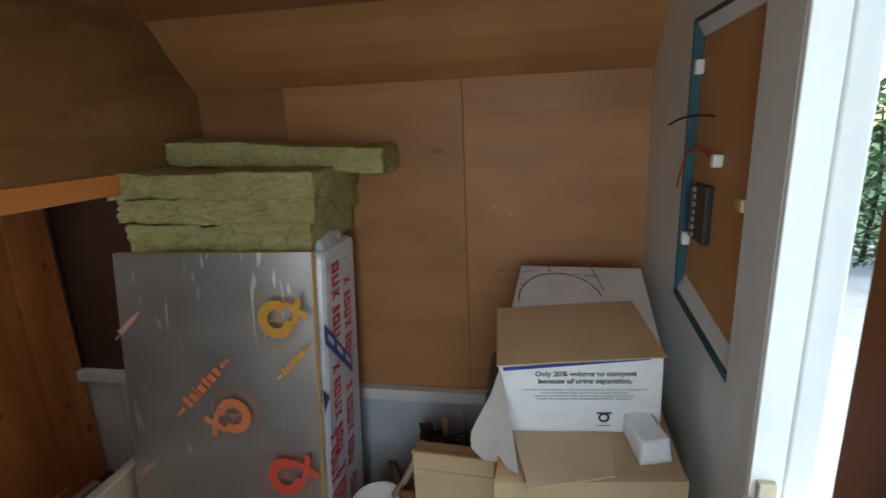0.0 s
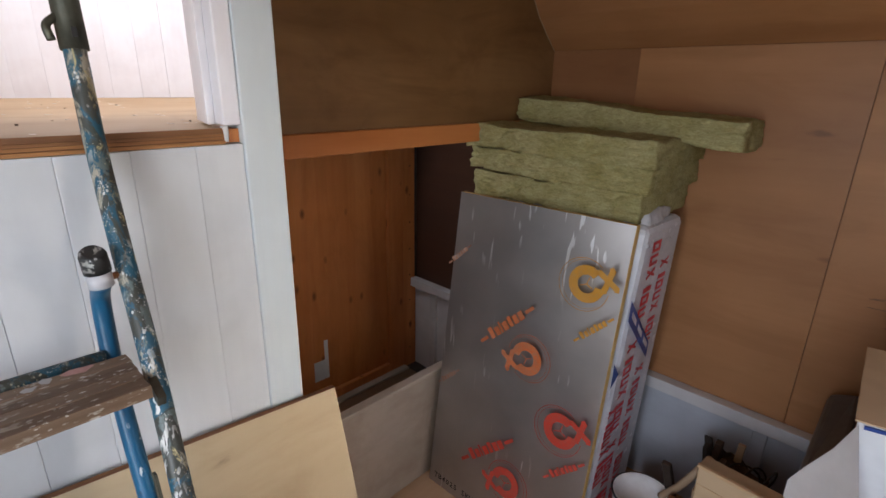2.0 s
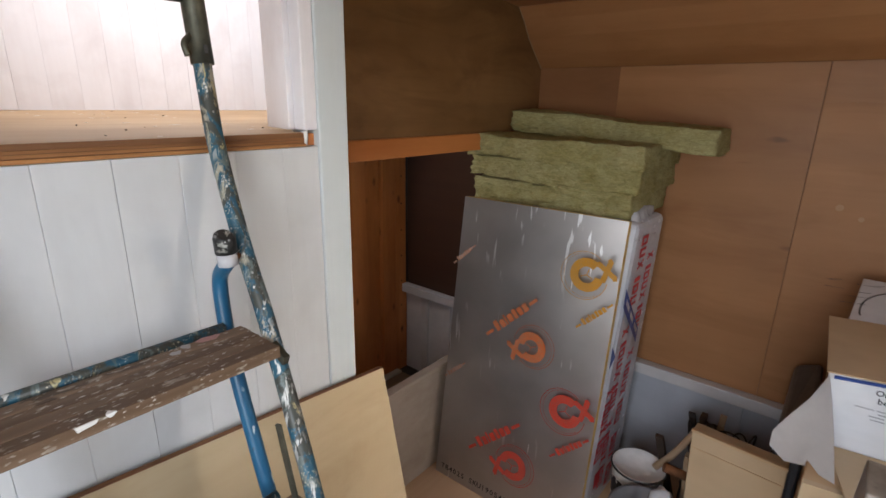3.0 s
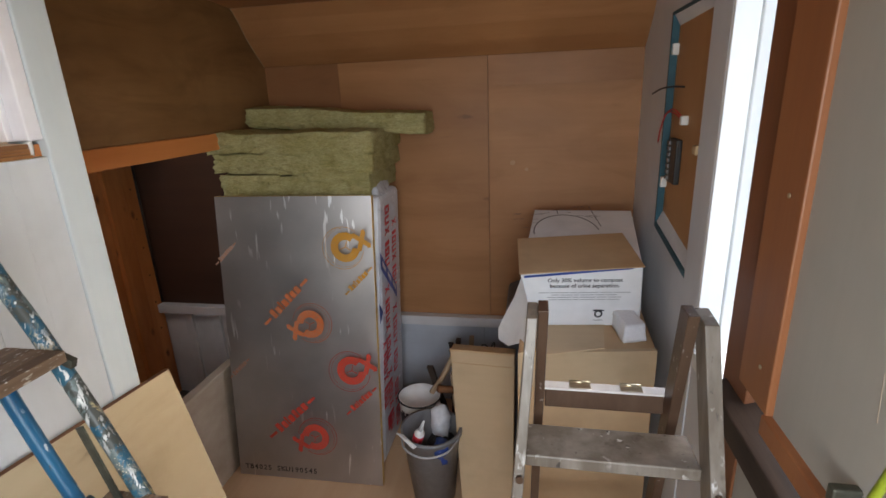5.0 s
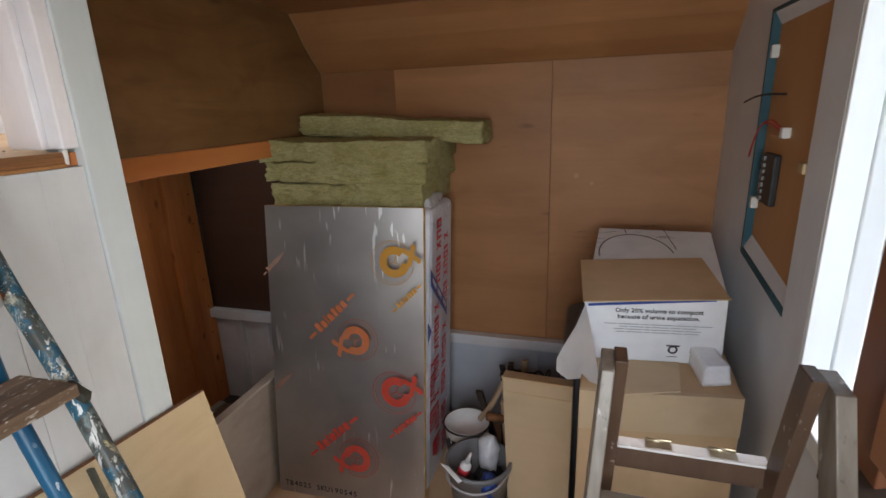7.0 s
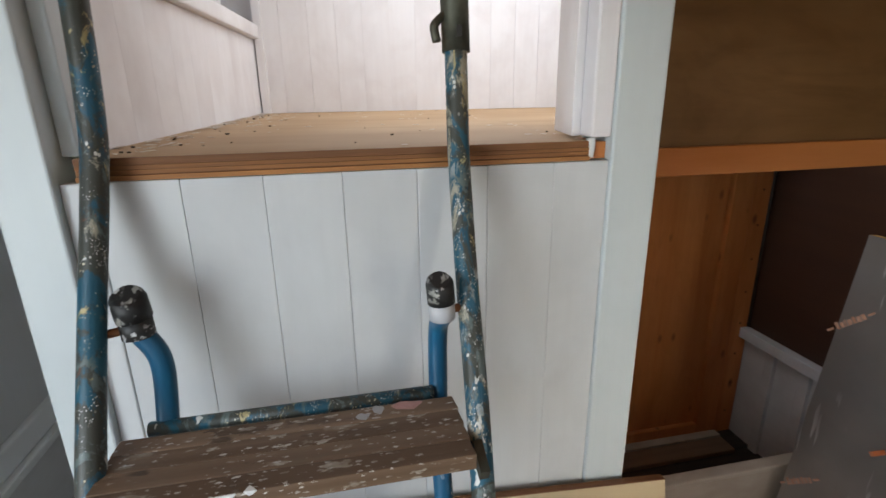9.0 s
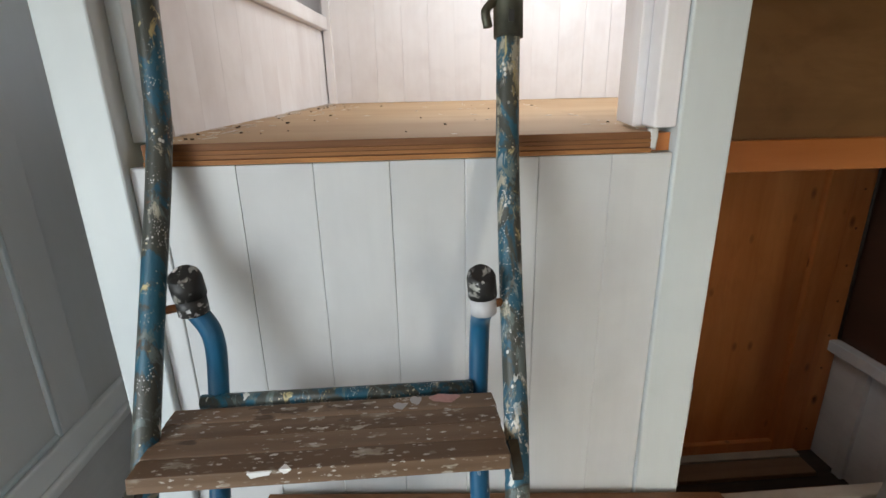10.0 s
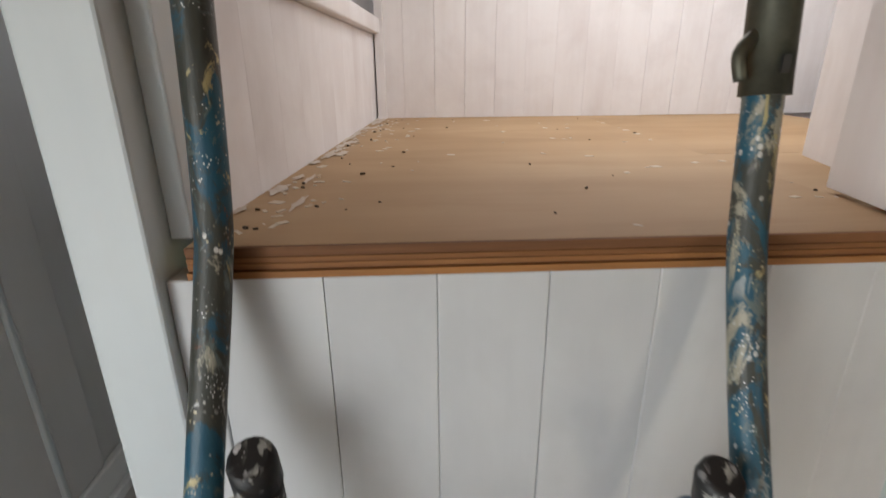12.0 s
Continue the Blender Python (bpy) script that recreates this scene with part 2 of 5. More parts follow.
REDWOOD = wood("door_frame_wood", (0.29, 0.115, 0.05), (0.17, 0.06, 0.028), "z", 0.42, 9.0, (0.55, 0.5, 0.45), 0, 0.5)
REDWOOD_LIGHT = wood("door_bead_wood", (0.36, 0.145, 0.058), (0.26, 0.095, 0.038), "z", 0.42, 9.0, (0.8, 0.75, 0.7), 0, 0.4)
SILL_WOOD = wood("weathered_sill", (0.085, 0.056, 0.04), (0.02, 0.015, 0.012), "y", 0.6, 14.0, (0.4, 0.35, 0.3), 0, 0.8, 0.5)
WHITE_TG = paint("white_boards", (0.585, 0.60, 0.605), (0.41, 0.42, 0.43), 0.42, "z", 0.5)
WHITE_BUNK = paint("whitewashed_boards", (0.82, 0.805, 0.825), (0.56, 0.50, 0.50), 0.5, "z", 0.55)
WHITE_TRIM = paint("white_trim", (0.57, 0.62, 0.63), (0.46, 0.50, 0.51), 0.4, "z", 0.35)
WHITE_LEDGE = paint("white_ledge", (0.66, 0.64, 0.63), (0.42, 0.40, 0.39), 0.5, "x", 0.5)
GREY_LOWER = paint("grey_lower_wall", (0.50, 0.52, 0.56), (0.36, 0.36, 0.39), 0.5, "x", 0.6)
CREAM_BOARD = paint("cream_board", (0.46, 0.39, 0.31), (0.28, 0.20, 0.13), 0.55, "y", 0.7)
WHITE_WALL = paint("white_wall", (0.66, 0.68, 0.71), (0.52, 0.53, 0.56), 0.5, "z", 0.4)
WHITE_DOOR = paint("white_door", (0.85, 0.86, 0.84), (0.7, 0.71, 0.68), 0.4, "z", 0.3)
PANEL_GREY = paint("door_panel", (0.385, 0.362, 0.312), (0.30, 0.28, 0.235), 0.55, "z", 0.3)
CABINET_GREY = paint("cabinet_grey", (0.66, 0.65, 0.64), (0.56, 0.55, 0.54), 0.4, "z", 0.3)
CABINET_RAIL = paint("cabinet_rail", (0.82, 0.82, 0.81), (0.68, 0.68, 0.67), 0.4, "x", 0.3)
TEAL = paint("teal_edge", (0.02, 0.085, 0.115), (0.014, 0.05, 0.07), 0.5, "z", 0.6)
FOIL = foil()
WOOL = mineral_wool()
CARTON = cardboard("cardboard", (0.56, 0.385, 0.22))
CARTON_PALE = cardboard("cardboard_pale", (0.56, 0.42, 0.26))
CARTON_WHITE = cardboard("white_carton", (0.82, 0.825, 0.83))
TUBE = tube_paint("ladder_tube", 0.0, 0.0)
TUBE_HEAVY = tube_paint("ladder_tube_heavy", 0.03, 0.07)
TUBE_CLEAN = splattered("ladder_tube_blue", ((0.010, 0.080, 0.165), (0.013, 0.10, 0.195)), "z", [((0.05, 0.04, 0.03), 50, 0.55), ((0.55, 0.58, 0.6), 130, 0.6)], 0.35, 0.15)
CAP = splattered("ladder_cap", ((0.012, 0.012, 0.012), (0.025, 0.025, 0.025)), "x", [((0.42, 0.42, 0.38), 100, -0.6), ((0.58, 0.58, 0.58), 230, -0.4)], 0.5)
COLLAR = splattered("white_collar", ((0.42, 0.42, 0.44), (0.52, 0.52, 0.54)), "z", [((0.03, 0.03, 0.03), 120, 0.5)], 0.5)
TREAD = splattered("ladder_tread", ((0.115, 0.070, 0.040), (0.225, 0.150, 0.098)), "y",
                   [((0.115, 0.098, 0.062), 22, -0.2), ((0.060, 0.038, 0.022), 34, 0.0), ((0.36, 0.32, 0.26), 95, 0.45), ((0.44, 0.41, 0.35), 180, 0.25), ((0.60, 0.58, 0.54), 400, 0.05)], 0.55, 0.6, 0.03, 12.0)
STEP_WOOD = splattered("step_wood", ((0.135, 0.110, 0.085), (0.235, 0.205, 0.172)), "z", [((0.10, 0.075, 0.055), 30, 0.3), ((0.56, 0.54, 0.51), 45, 0.72), ((0.58, 0.56, 0.52), 120, 0.55), ((0.05, 0.04, 0.035), 170, 0.55)], 0.34, 0.5, 0.1)
STEP_DARK = splattered("step_wood_dark", ((0.072, 0.040, 0.025), (0.10, 0.06, 0.038)), "z", [((0.33, 0.29, 0.26), 70, 0.85), ((0.4, 0.37, 0.35), 180, 0.8)], 0.42)
METAL_DARK = plain("dark_metal", (0.12, 0.12, 0.09), (0.05, 0.05, 0.04), 0.5, 0.6)
BRASS = plain("hinge_metal", (0.55, 0.50, 0.38), (0.40, 0.34, 0.24), 0.35, 0.9)
RUST = plain("rusty_bolt", (0.28, 0.12, 0.05), (0.16, 0.07, 0.03), 0.7, 0.3)
FOAM_EDGE = plain("yellow_foam", (0.72, 0.50, 0.20), (0.60, 0.38, 0.12), 0.8, 0, 60)
WRAP = plain("white_wrap", (0.68, 0.69, 0.72), (0.55, 0.56, 0.60), 0.25, 0, 25, 0.5)
RED_INK = plain("red_ink", (0.62, 0.035, 0.05), (0.55, 0.03, 0.045), 0.4)
BLUE_INK = plain("blue_ink", (0.03, 0.07, 0.30), (0.025, 0.06, 0.24), 0.4)
ORANGE_INK = plain("orange_ink", (0.66, 0.15, 0.035), (0.50, 0.22, 0.12), 0.45, 0.2, 90.0)
RED_STAMP = plain("red_stamp_ink", (0.62, 0.05, 0.025), (0.50, 0.10, 0.07), 0.45, 0.2, 90.0)
YELLOW_INK = plain("yellow_ink", (0.64, 0.30, 0.02), (0.55, 0.30, 0.08), 0.45, 0.2, 90.0)
FAINT_INK = plain("faint_orange_ink", (0.52, 0.26, 0.16), (0.48, 0.30, 0.22), 0.5)
BLACK_INK = plain("black_ink", (0.035, 0.035, 0.04), (0.05, 0.05, 0.055), 0.6)
GREY_INK = plain("grey_ink", (0.38, 0.38, 0.39), (0.44, 0.44, 0.45), 0.6)
GREY_PLASTIC = plain("grey_plastic", (0.20, 0.20, 0.205), (0.17, 0.17, 0.175), 0.4, 0, 40, 0.05)
PALE_PLASTIC = plain("pale_grey_plastic", (0.42, 0.42, 0.43), (0.36, 0.36, 0.37), 0.35, 0, 30, 0.05)
SHADE_GREY = plain("shade_grey", (0.09, 0.09, 0.095), (0.07, 0.07, 0.075), 0.4, 0, 30, 0.05)
BLACK_PLASTIC = plain("black_plastic", (0.02, 0.02, 0.021), (0.03, 0.03, 0.03), 0.4, 0, 30, 0.05)
WHITE_PLASTIC = plain("white_plastic", (0.78, 0.78, 0.77), (0.70, 0.70, 0.68), 0.35, 0, 30, 0.05)
WHITE_FOAM = plain("white_foam", (0.82, 0.83, 0.85), (0.74, 0.75, 0.77), 0.8, 0, 90, 0.5)
CLEAR_FILM = plain("pale_film", (0.45, 0.46, 0.48), (0.6, 0.6, 0.62), 0.15, 0, 40, 0.6)
CORD = plain("lime_cord", (0.22, 0.265, 0.015), (0.17, 0.21, 0.012), 0.5, 0, 200, 0.4)
RED_WIRE = plain("red_wire", (0.45, 0.03, 0.03), (0.38, 0.03, 0.03), 0.4)
PALE_WOOD = wood("pale_block", (0.62, 0.47, 0.28), (0.52, 0.37, 0.20), "y", 0.6, 12.0)
FILLER = plain("wood_filler", (0.46, 0.275, 0.145), (0.42, 0.24, 0.12), 0.7)
PAVING = plain("pale_paving", (0.55, 0.53, 0.48), (0.42, 0.40, 0.36), 0.8, 0, 3.0, 0.3)
GRASS = plain("grass_ground", (0.10, 0.16, 0.045), (0.06, 0.11, 0.03), 0.9, 0, 12.0, 0.8)
DEBRIS = plain("dark_debris", (0.05, 0.035, 0.025), (0.09, 0.06, 0.04), 0.9)
PALE_CHIP = plain("pale_flakes", (0.72, 0.66, 0.56), (0.62, 0.55, 0.45), 0.8)
SMEAR = plain("dried_white_paint", (0.66, 0.60, 0.54), (0.56, 0.48, 0.40), 0.6, 0, 60)
PINK = plain("pink_paint", (0.50, 0.29, 0.27), (0.40, 0.22, 0.20), 0.6, 0, 120)
BARE = wood("unpainted_wood", (0.46, 0.33, 0.21), (0.38, 0.26, 0.16), "x", 0.7, 12.0)


def leaf_material():
    n = Nodes("hedge_leaf", 0.5)
    g = n.t.nodes.new("ShaderNodeNewGeometry")
    n.color(n.ramp(g.outputs["Random Per Island"], [(0.0, (0.035, 0.075, 0.02)), (0.5, (0.07, 0.13, 0.035)), (1.0, (0.13, 0.19, 0.06))]))
    return n.mat


LEAF = leaf_material()

# ---- helpers for meshes ----
ORIGIN = {}


def thing(name, at, label, category, group="", kind=""):
    """An empty at the base of a thing, to which its parts are given."""
    ob = new(name)
    ob.location = at
    ob.empty_display_size = 0.05
    ORIGIN[ob] = Vector(at)
    return tagged(ob, label, category, group, kind)


def part(name, bm, material, parent=None, label=""):
    """Links a bmesh, given in world metres, as one mesh under a thing or a part."""
    base = ORIGIN[parent] if parent else Vector()
    bmesh.ops.translate(bm, verts=bm.verts, vec=-base)
    bmesh.ops.recalc_face_normals(bm, faces=bm.faces)
    me = bpy.data.meshes.new(name)
    bm.to_mesh(me)
    bm.free()
    me.materials.append(material)
    ob = new(name, me)
    ob.parent = parent
    ORIGIN[ob] = base
    return tagged(ob, label)


def setting(name, bm, material, label, category):
    return tagged(part(name, bm, material), label, category, "", "structure")


def hexa(bm, c, bev=0.0):
    """A solid of eight corners: four below, four above, in the same order."""
    v = [bm.verts.new(p) for p in c]
    fs = [bm.faces.new([v[k] for k in q]) for q in ((3, 2, 1, 0), (4, 5, 6, 7), (0, 1, 5, 4), (1, 2, 6, 5), (2, 3, 7, 6), (3, 0, 4, 7))]
    if bev:
        es = list({e for f in fs for e in f.edges})
        bmesh.ops.bevel(bm, geom=es, offset=bev, segments=2, affect="EDGES", profile=0.5)
    return bm


def box(x0, x1, y0, y1, z0, z1, bev=0.0, bm=None):
    bm = bm or bmesh.new()
    return hexa(bm, [(x0, y0, z0), (x1, y0, z0), (x1, y1, z0), (x0, y1, z0), (x0, y0, z1), (x1, y0, z1), (x1, y1, z1), (x0, y1, z1)], bev)


def beam(a, b, u, v, bev=0.0, bm=None):
    """A bar from a to b; u and v are its half-width vectors."""
    bm = bm or bmesh.new()
    a, b, u, v = Vector(a), Vector(b), Vector(u), Vector(v)
    return hexa(bm, [a - u - v, a + u - v, a + u + v, a - u + v, b - u - v, b + u - v, b + u + v, b - u + v], bev)


def smooth_path(pts, n=6):
    """Points along a Catmull-Rom curve through pts."""
    p = [Vector(q) for q in pts]
    p = [2 * p[0] - p[1]] + p + [2 * p[-1] - p[-2]]
    out = []
    for i in range(1, len(p) - 2):
        for k in range(n):
            t = k / n
            a, b, c, d = p[i - 1], p[i], p[i + 1], p[i + 2]
            out.append(0.5 * ((2 * b) + (c - a) * t + (2 * a - 5 * b + 4 * c - d) * t * t + (3 * b - a - 3 * c + d) * t ** 3))
    return out + [p[-2]]


def tube(pts, r, seg=12, bm=None, flat=1.0):
    """A round bar along points; r a number or one number a point."""
    bm = bm or bmesh.new()
    pts = [Vector(p) for p in pts]
    rs = r if isinstance(r, (list, tuple)) else [r] * len(pts)
    d = (pts[1] - pts[0]).normalized()
    up = Vector((0, 1, 0)) if abs(d.y) < 0.9 else Vector((1, 0, 0))
    rings = []
    for i, p in enumerate(pts):
        d = (pts[min(i + 1, len(pts) - 1)] - pts[max(i - 1, 0)]).normalized()
        s = d.cross(up).normalized()
        up = s.cross(d).normalized()
        rings.append([bm.verts.new(p + rs[i] * (math.cos(a) * s + flat * math.sin(a) * up)) for a in (2 * math.pi * k / seg for k in range(seg))])
    for a, b in zip(rings, rings[1:]):
        for k in range(seg):
            bm.faces.new((a[k], a[(k + 1) % seg], b[(k + 1) % seg], b[k])).smooth = True
    bm.faces.new(rings[0][::-1])
    bm.faces.new(rings[-1])
    return bm


def lathe(centre, profile, seg=28, bm=None):
    """A turned shell; profile of (radius, height)."""
    bm = bm or bmesh.new()
    c = Vector(centre)
    rings = [[bm.verts.new(c + Vector((r * math.cos(2 * math.pi * k / seg), r * math.sin(2 * math.pi * k / seg), z))) for k in range(seg)] for r, z in profile]
    for a, b in zip(rings, rings[1:]):
        for k in range(seg):
            bm.faces.new((a[k], a[(k + 1) % seg], b[(k + 1) % seg], b[k])).smooth = True
    bm.faces.new(rings[0][::-1])
    return bm


def frame_of(origin, u, v):
    """A place and two unit ways that span a face, with the normal."""
    u, v = Vector(u).normalized(), Vector(v)
    n = u.cross(v).normalized()
    return Vector(origin), u, n.cross(u).normalized(), n


def on_face(fr, a, b, lift=0.0015):
    o, u, v, n = fr
    return o + a * u + b * v + lift * n


def patch(fr, corners, bm=None, lift=0.0015, thick=0.0):
    """A flat polygon printed on a face."""
    bm = bm or bmesh.new()
    bm.faces.new([bm.verts.new(on_face(fr, a, b, lift)) for a, b in corners])
    return bm


def ring(fr, ca, cb, r0, r1, a0=0.0, a1=360.0, seg=28, bm=None, lift=0.0015, squash=1.0):
    bm = bm or bmesh.new()
    ps = []
    for k in range(seg + 1):
        a = radians(a0 + (a1 - a0) * k / seg)
        ps.append([bm.verts.new(on_face(fr, ca + r * math.cos(a), cb + squash * r * math.sin(a), lift)) for r in (r0, r1)])
    for p, q in zip(ps, ps[1:]):
        bm.faces.new((p[0], p[1], q[1], q[0]))
    return bm


def words(text, fr, ca, cb, size, angle=0.0, lift=0.0018):
    """Flat letters in the built-in font on a face; (ca, cb) is the middle."""
    cu = bpy.data.curves.new("lettering", "FONT")
    cu.body, cu.size, cu.align_x, cu.align_y, cu.resolution_u = text, size, "CENTER", "CENTER", 2
    cu.offset = size * 0.018
    ob = bpy.data.objects.new("lettering", cu)
    scene.collection.objects.link(ob)
    me = bpy.data.meshes.new_from_object(ob.evaluated_get(bpy.context.evaluated_depsgraph_get()))
    bpy.data.objects.remove(ob)
    bm = bmesh.new()
    bm.from_mesh(me)
    bpy.data.meshes.remove(me)
    ca0, sa0 = math.cos(radians(angle)), math.sin(radians(angle))
    for v in bm.verts:
        x, y = v.co.x, v.co.y
        v.co = on_face(fr, ca + x * ca0 - y * sa0, cb + x * sa0 + y * ca0, lift)
    return bm


def bars(fr, ca, cb, widths, height, gap, angle=0.0, bm=None, lift=0.0015):
    """A row of plain blocks in place of a brand's lettering."""
    bm = bm or bmesh.new()
    c, s = math.cos(radians(angle)), math.sin(radians(angle))
    x = -(sum(widths) + gap * (len(widths) - 1)) / 2
    for w in widths:
        patch(fr, [(ca + a * c - b * s, cb + a * s + b * c) for a, b in ((x, -height / 2), (x + w, -height / 2), (x + w, height / 2), (x, height / 2))], bm, lift)
        x += w + gap
    return bm


def rough_block(corners, n, amp, seed, torn=False):
    """A soft slab between eight corners, cut fine and worn by noise."""
    c = [Vector(p) for p in corners]

    def at(u, v, w):
        lo = (c[0] * (1 - u) + c[1] * u) * (1 - v) + (c[3] * (1 - u) + c[2] * u) * v
        hi = (c[4] * (1 - u) + c[5] * u) * (1 - v) + (c[7] * (1 - u) + c[6] * u) * v
        return lo * (1 - w) + hi * w

    bm = bmesh.new()
    made = {}

    def vert(i, j, k):
        key = (i, j, k)
        if key not in made:
            p = at(i / n[0], j / n[1], k / n[2])
            q = Vector((p.x * 14, p.y * 14, p.z * 30 + seed * 7))
            d = noise.noise_vector(q) * amp + noise.noise_vector(q * 3.1) * amp * 0.5
            d.z += 1.2 * amp * noise.noise(Vector((p.x * 5, p.y * 5, seed * 1.9 + k))) if k in (0, n[2]) else 0
            d.y += 1.0 * amp * noise.noise(Vector((p.x * 24, p.z * 70, seed * 4.7))) if j in (0, n[1]) else 0
            if torn and j == 0 and 0 < k < n[2]:
                crack = abs(noise.noise(Vector((p.x * 9, p.z * 30, seed * 2.1 + 0.3))))
                d.y += 0.011 * max(0.0, 1 - crack / 0.08)
            if torn and i in (0, n[0]):
                d.x += (0.005 if i else 0.014) * noise.noise(Vector((p.y * 30, p.z * 60, seed * 5.1)))
            rip = noise.noise(Vector((p.x * 9, p.y * 9, seed * 3.3)))
            if torn and rip > 0.35 and k in (0, n[2]):
                d.z += (0.35 - rip) * 0.06 * (1 if k else -1)
            made[key] = bm.verts.new(p + d)
        return made[key]

    for i in range(n[0]):
        for j in range(n[1]):
            for k in (0, n[2]):
                bm.faces.new((vert(i, j, k), vert(i + 1, j, k), vert(i + 1, j + 1, k), vert(i, j + 1, k))).smooth = True
    for i in range(n[0]):
        for k in range(n[2]):
            for j in (0, n[1]):
                bm.faces.new((vert(i, j, k), vert(i + 1, j, k), vert(i + 1, j, k + 1), vert(i, j, k + 1))).smooth = True
    for j in range(n[1]):
        for k in range(n[2]):
            for i in (0, n[0]):
                bm.faces.new((vert(i, j, k), vert(i, j + 1, k), vert(i, j + 1, k + 1), vert(i, j, k + 1))).smooth = True
    return bm


# ---- the structure ----
BACK, RIGHT, LEFT, NEAR = 2.2, 0.83, -0.818, -0.5
PROFILE = [(2.2, 1.685), (2.14, 1.737), (2.08, 1.795), (2.035, 1.855), (1.99, 1.90), (1.76, 1.915), (0.9, 1.955), (-0.55, 1.96)]


def build_floor():
    floor = setting("floor", box(-0.89, 0.95, -0.62, 2.32, -0.05, -0.004), PLY_FLOOR, "bare tan plywood floor of the cabin", "floor")
    for y0, y1 in ((-0.6, 0.58), (0.583, 1.80), (1.803, 2.2)):
        for x0, x1 in ((-0.86, 0.83),):
            part("floor_sheet", box(x0, x1, y0, y1, -0.004, 0.0), PLY_FLOOR, floor)


def build_back_wall():
    wall = setting("wall_back", box(-1.75, 0.97, BACK + 0.012, BACK + 0.10, -0.13, 1.99), PLY_WALL_DARK, "back wall lined with reddish-brown plywood sheets", "wall")
    t = 0.012
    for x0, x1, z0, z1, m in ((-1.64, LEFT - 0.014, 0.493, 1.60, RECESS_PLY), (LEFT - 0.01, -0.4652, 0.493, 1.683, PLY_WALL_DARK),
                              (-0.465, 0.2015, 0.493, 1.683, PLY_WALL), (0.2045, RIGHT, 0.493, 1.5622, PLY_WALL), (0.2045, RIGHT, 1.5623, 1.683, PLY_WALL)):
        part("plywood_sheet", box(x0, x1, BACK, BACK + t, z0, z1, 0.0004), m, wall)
    for x, z, r in ((0.308, 1.234, 0.011), (0.369, 1.204, 0.008)):
        part("filler_spot", tube([(x, BACK - 0.0006, z), (x, BACK + 0.002, z)], r, 12), FILLER, wall)
    # Whiter than lower_lining: the colour makes up for light missing in the recess.
    part("recess_lining", box(-1.64, -0.8855, BACK + 0.003, BACK + t, -0.075, 0.44), WHITE_LEDGE, wall, "white lower lining of the recess, lightened for missing light")
    part("lower_lining", box(-0.885, RIGHT, BACK + 0.003, BACK + t, -0.075, 0.44), GREY_LOWER, wall, "grey-white painted lower lining")
    for x in (-1.47, -1.30, -0.75, 0.15, 0.62):
        # Studs in the recess are lightened the same way as its lining.
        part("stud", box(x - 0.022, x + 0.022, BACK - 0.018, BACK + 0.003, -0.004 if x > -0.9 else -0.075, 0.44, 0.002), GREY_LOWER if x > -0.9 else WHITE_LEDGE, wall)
    setting("ledge_back", box(-1.63, 0.80, BACK - 0.045, BACK, 0.445, 0.493, 0.003), WHITE_LEDGE, "white-painted timber ledge along the back wall", "ledge")


def build_ceiling():
    bm = bmesh.new()
    lower = [(y, z) for y, z in PROFILE]
    upper = [(y + (0.02 if k < 5 else 0), z + 0.02) for k, (y, z) in enumerate(lower)]
    for (a, b), (c, d) in zip(zip(lower, upper), zip(lower[1:], upper[1:])):
        hexa(bm, [(LEFT, a[0], a[1]), (0.95, a[0], a[1]), (0.95, c[0], c[1]), (LEFT, c[0], c[1]), (LEFT, b[0], b[1]), (0.95, b[0], b[1]), (0.95, d[0], d[1]), (LEFT, d[0], d[1])])
    setting("ceiling", bm, PLY_WALL, "curved reddish plywood ceiling that bends down to the wall", "ceiling")
    setting("corner_bead", tube([(LEFT + 0.002, y - 0.002, z - 0.002) for y, z in PROFILE[:5]], 0.0016, 6), BARE, "pale filler line in the ceiling corner", "trim")
    bm = bmesh.new()
    for z, y in ((1.905, 1.992),):
        box(LEFT, RIGHT, y - 0.006, y + 0.004, z - 0.006, z + 0.0, 0, bm)
    setting("ceiling_seam", bm, PLY_WALL_DARK, "thin plywood seam strip across the ceiling", "trim")
    setting("roof", box(-1.75, 0.97, -0.62, 0.3, 2.02, 2.06), WHITE_WALL, "plain roof deck over the cabin", "roof")
    setting("roof_far", box(LEFT, 0.97, 0.3, 2.32, 2.02, 2.06), WHITE_WALL, "plain roof deck over the cabin", "roof")


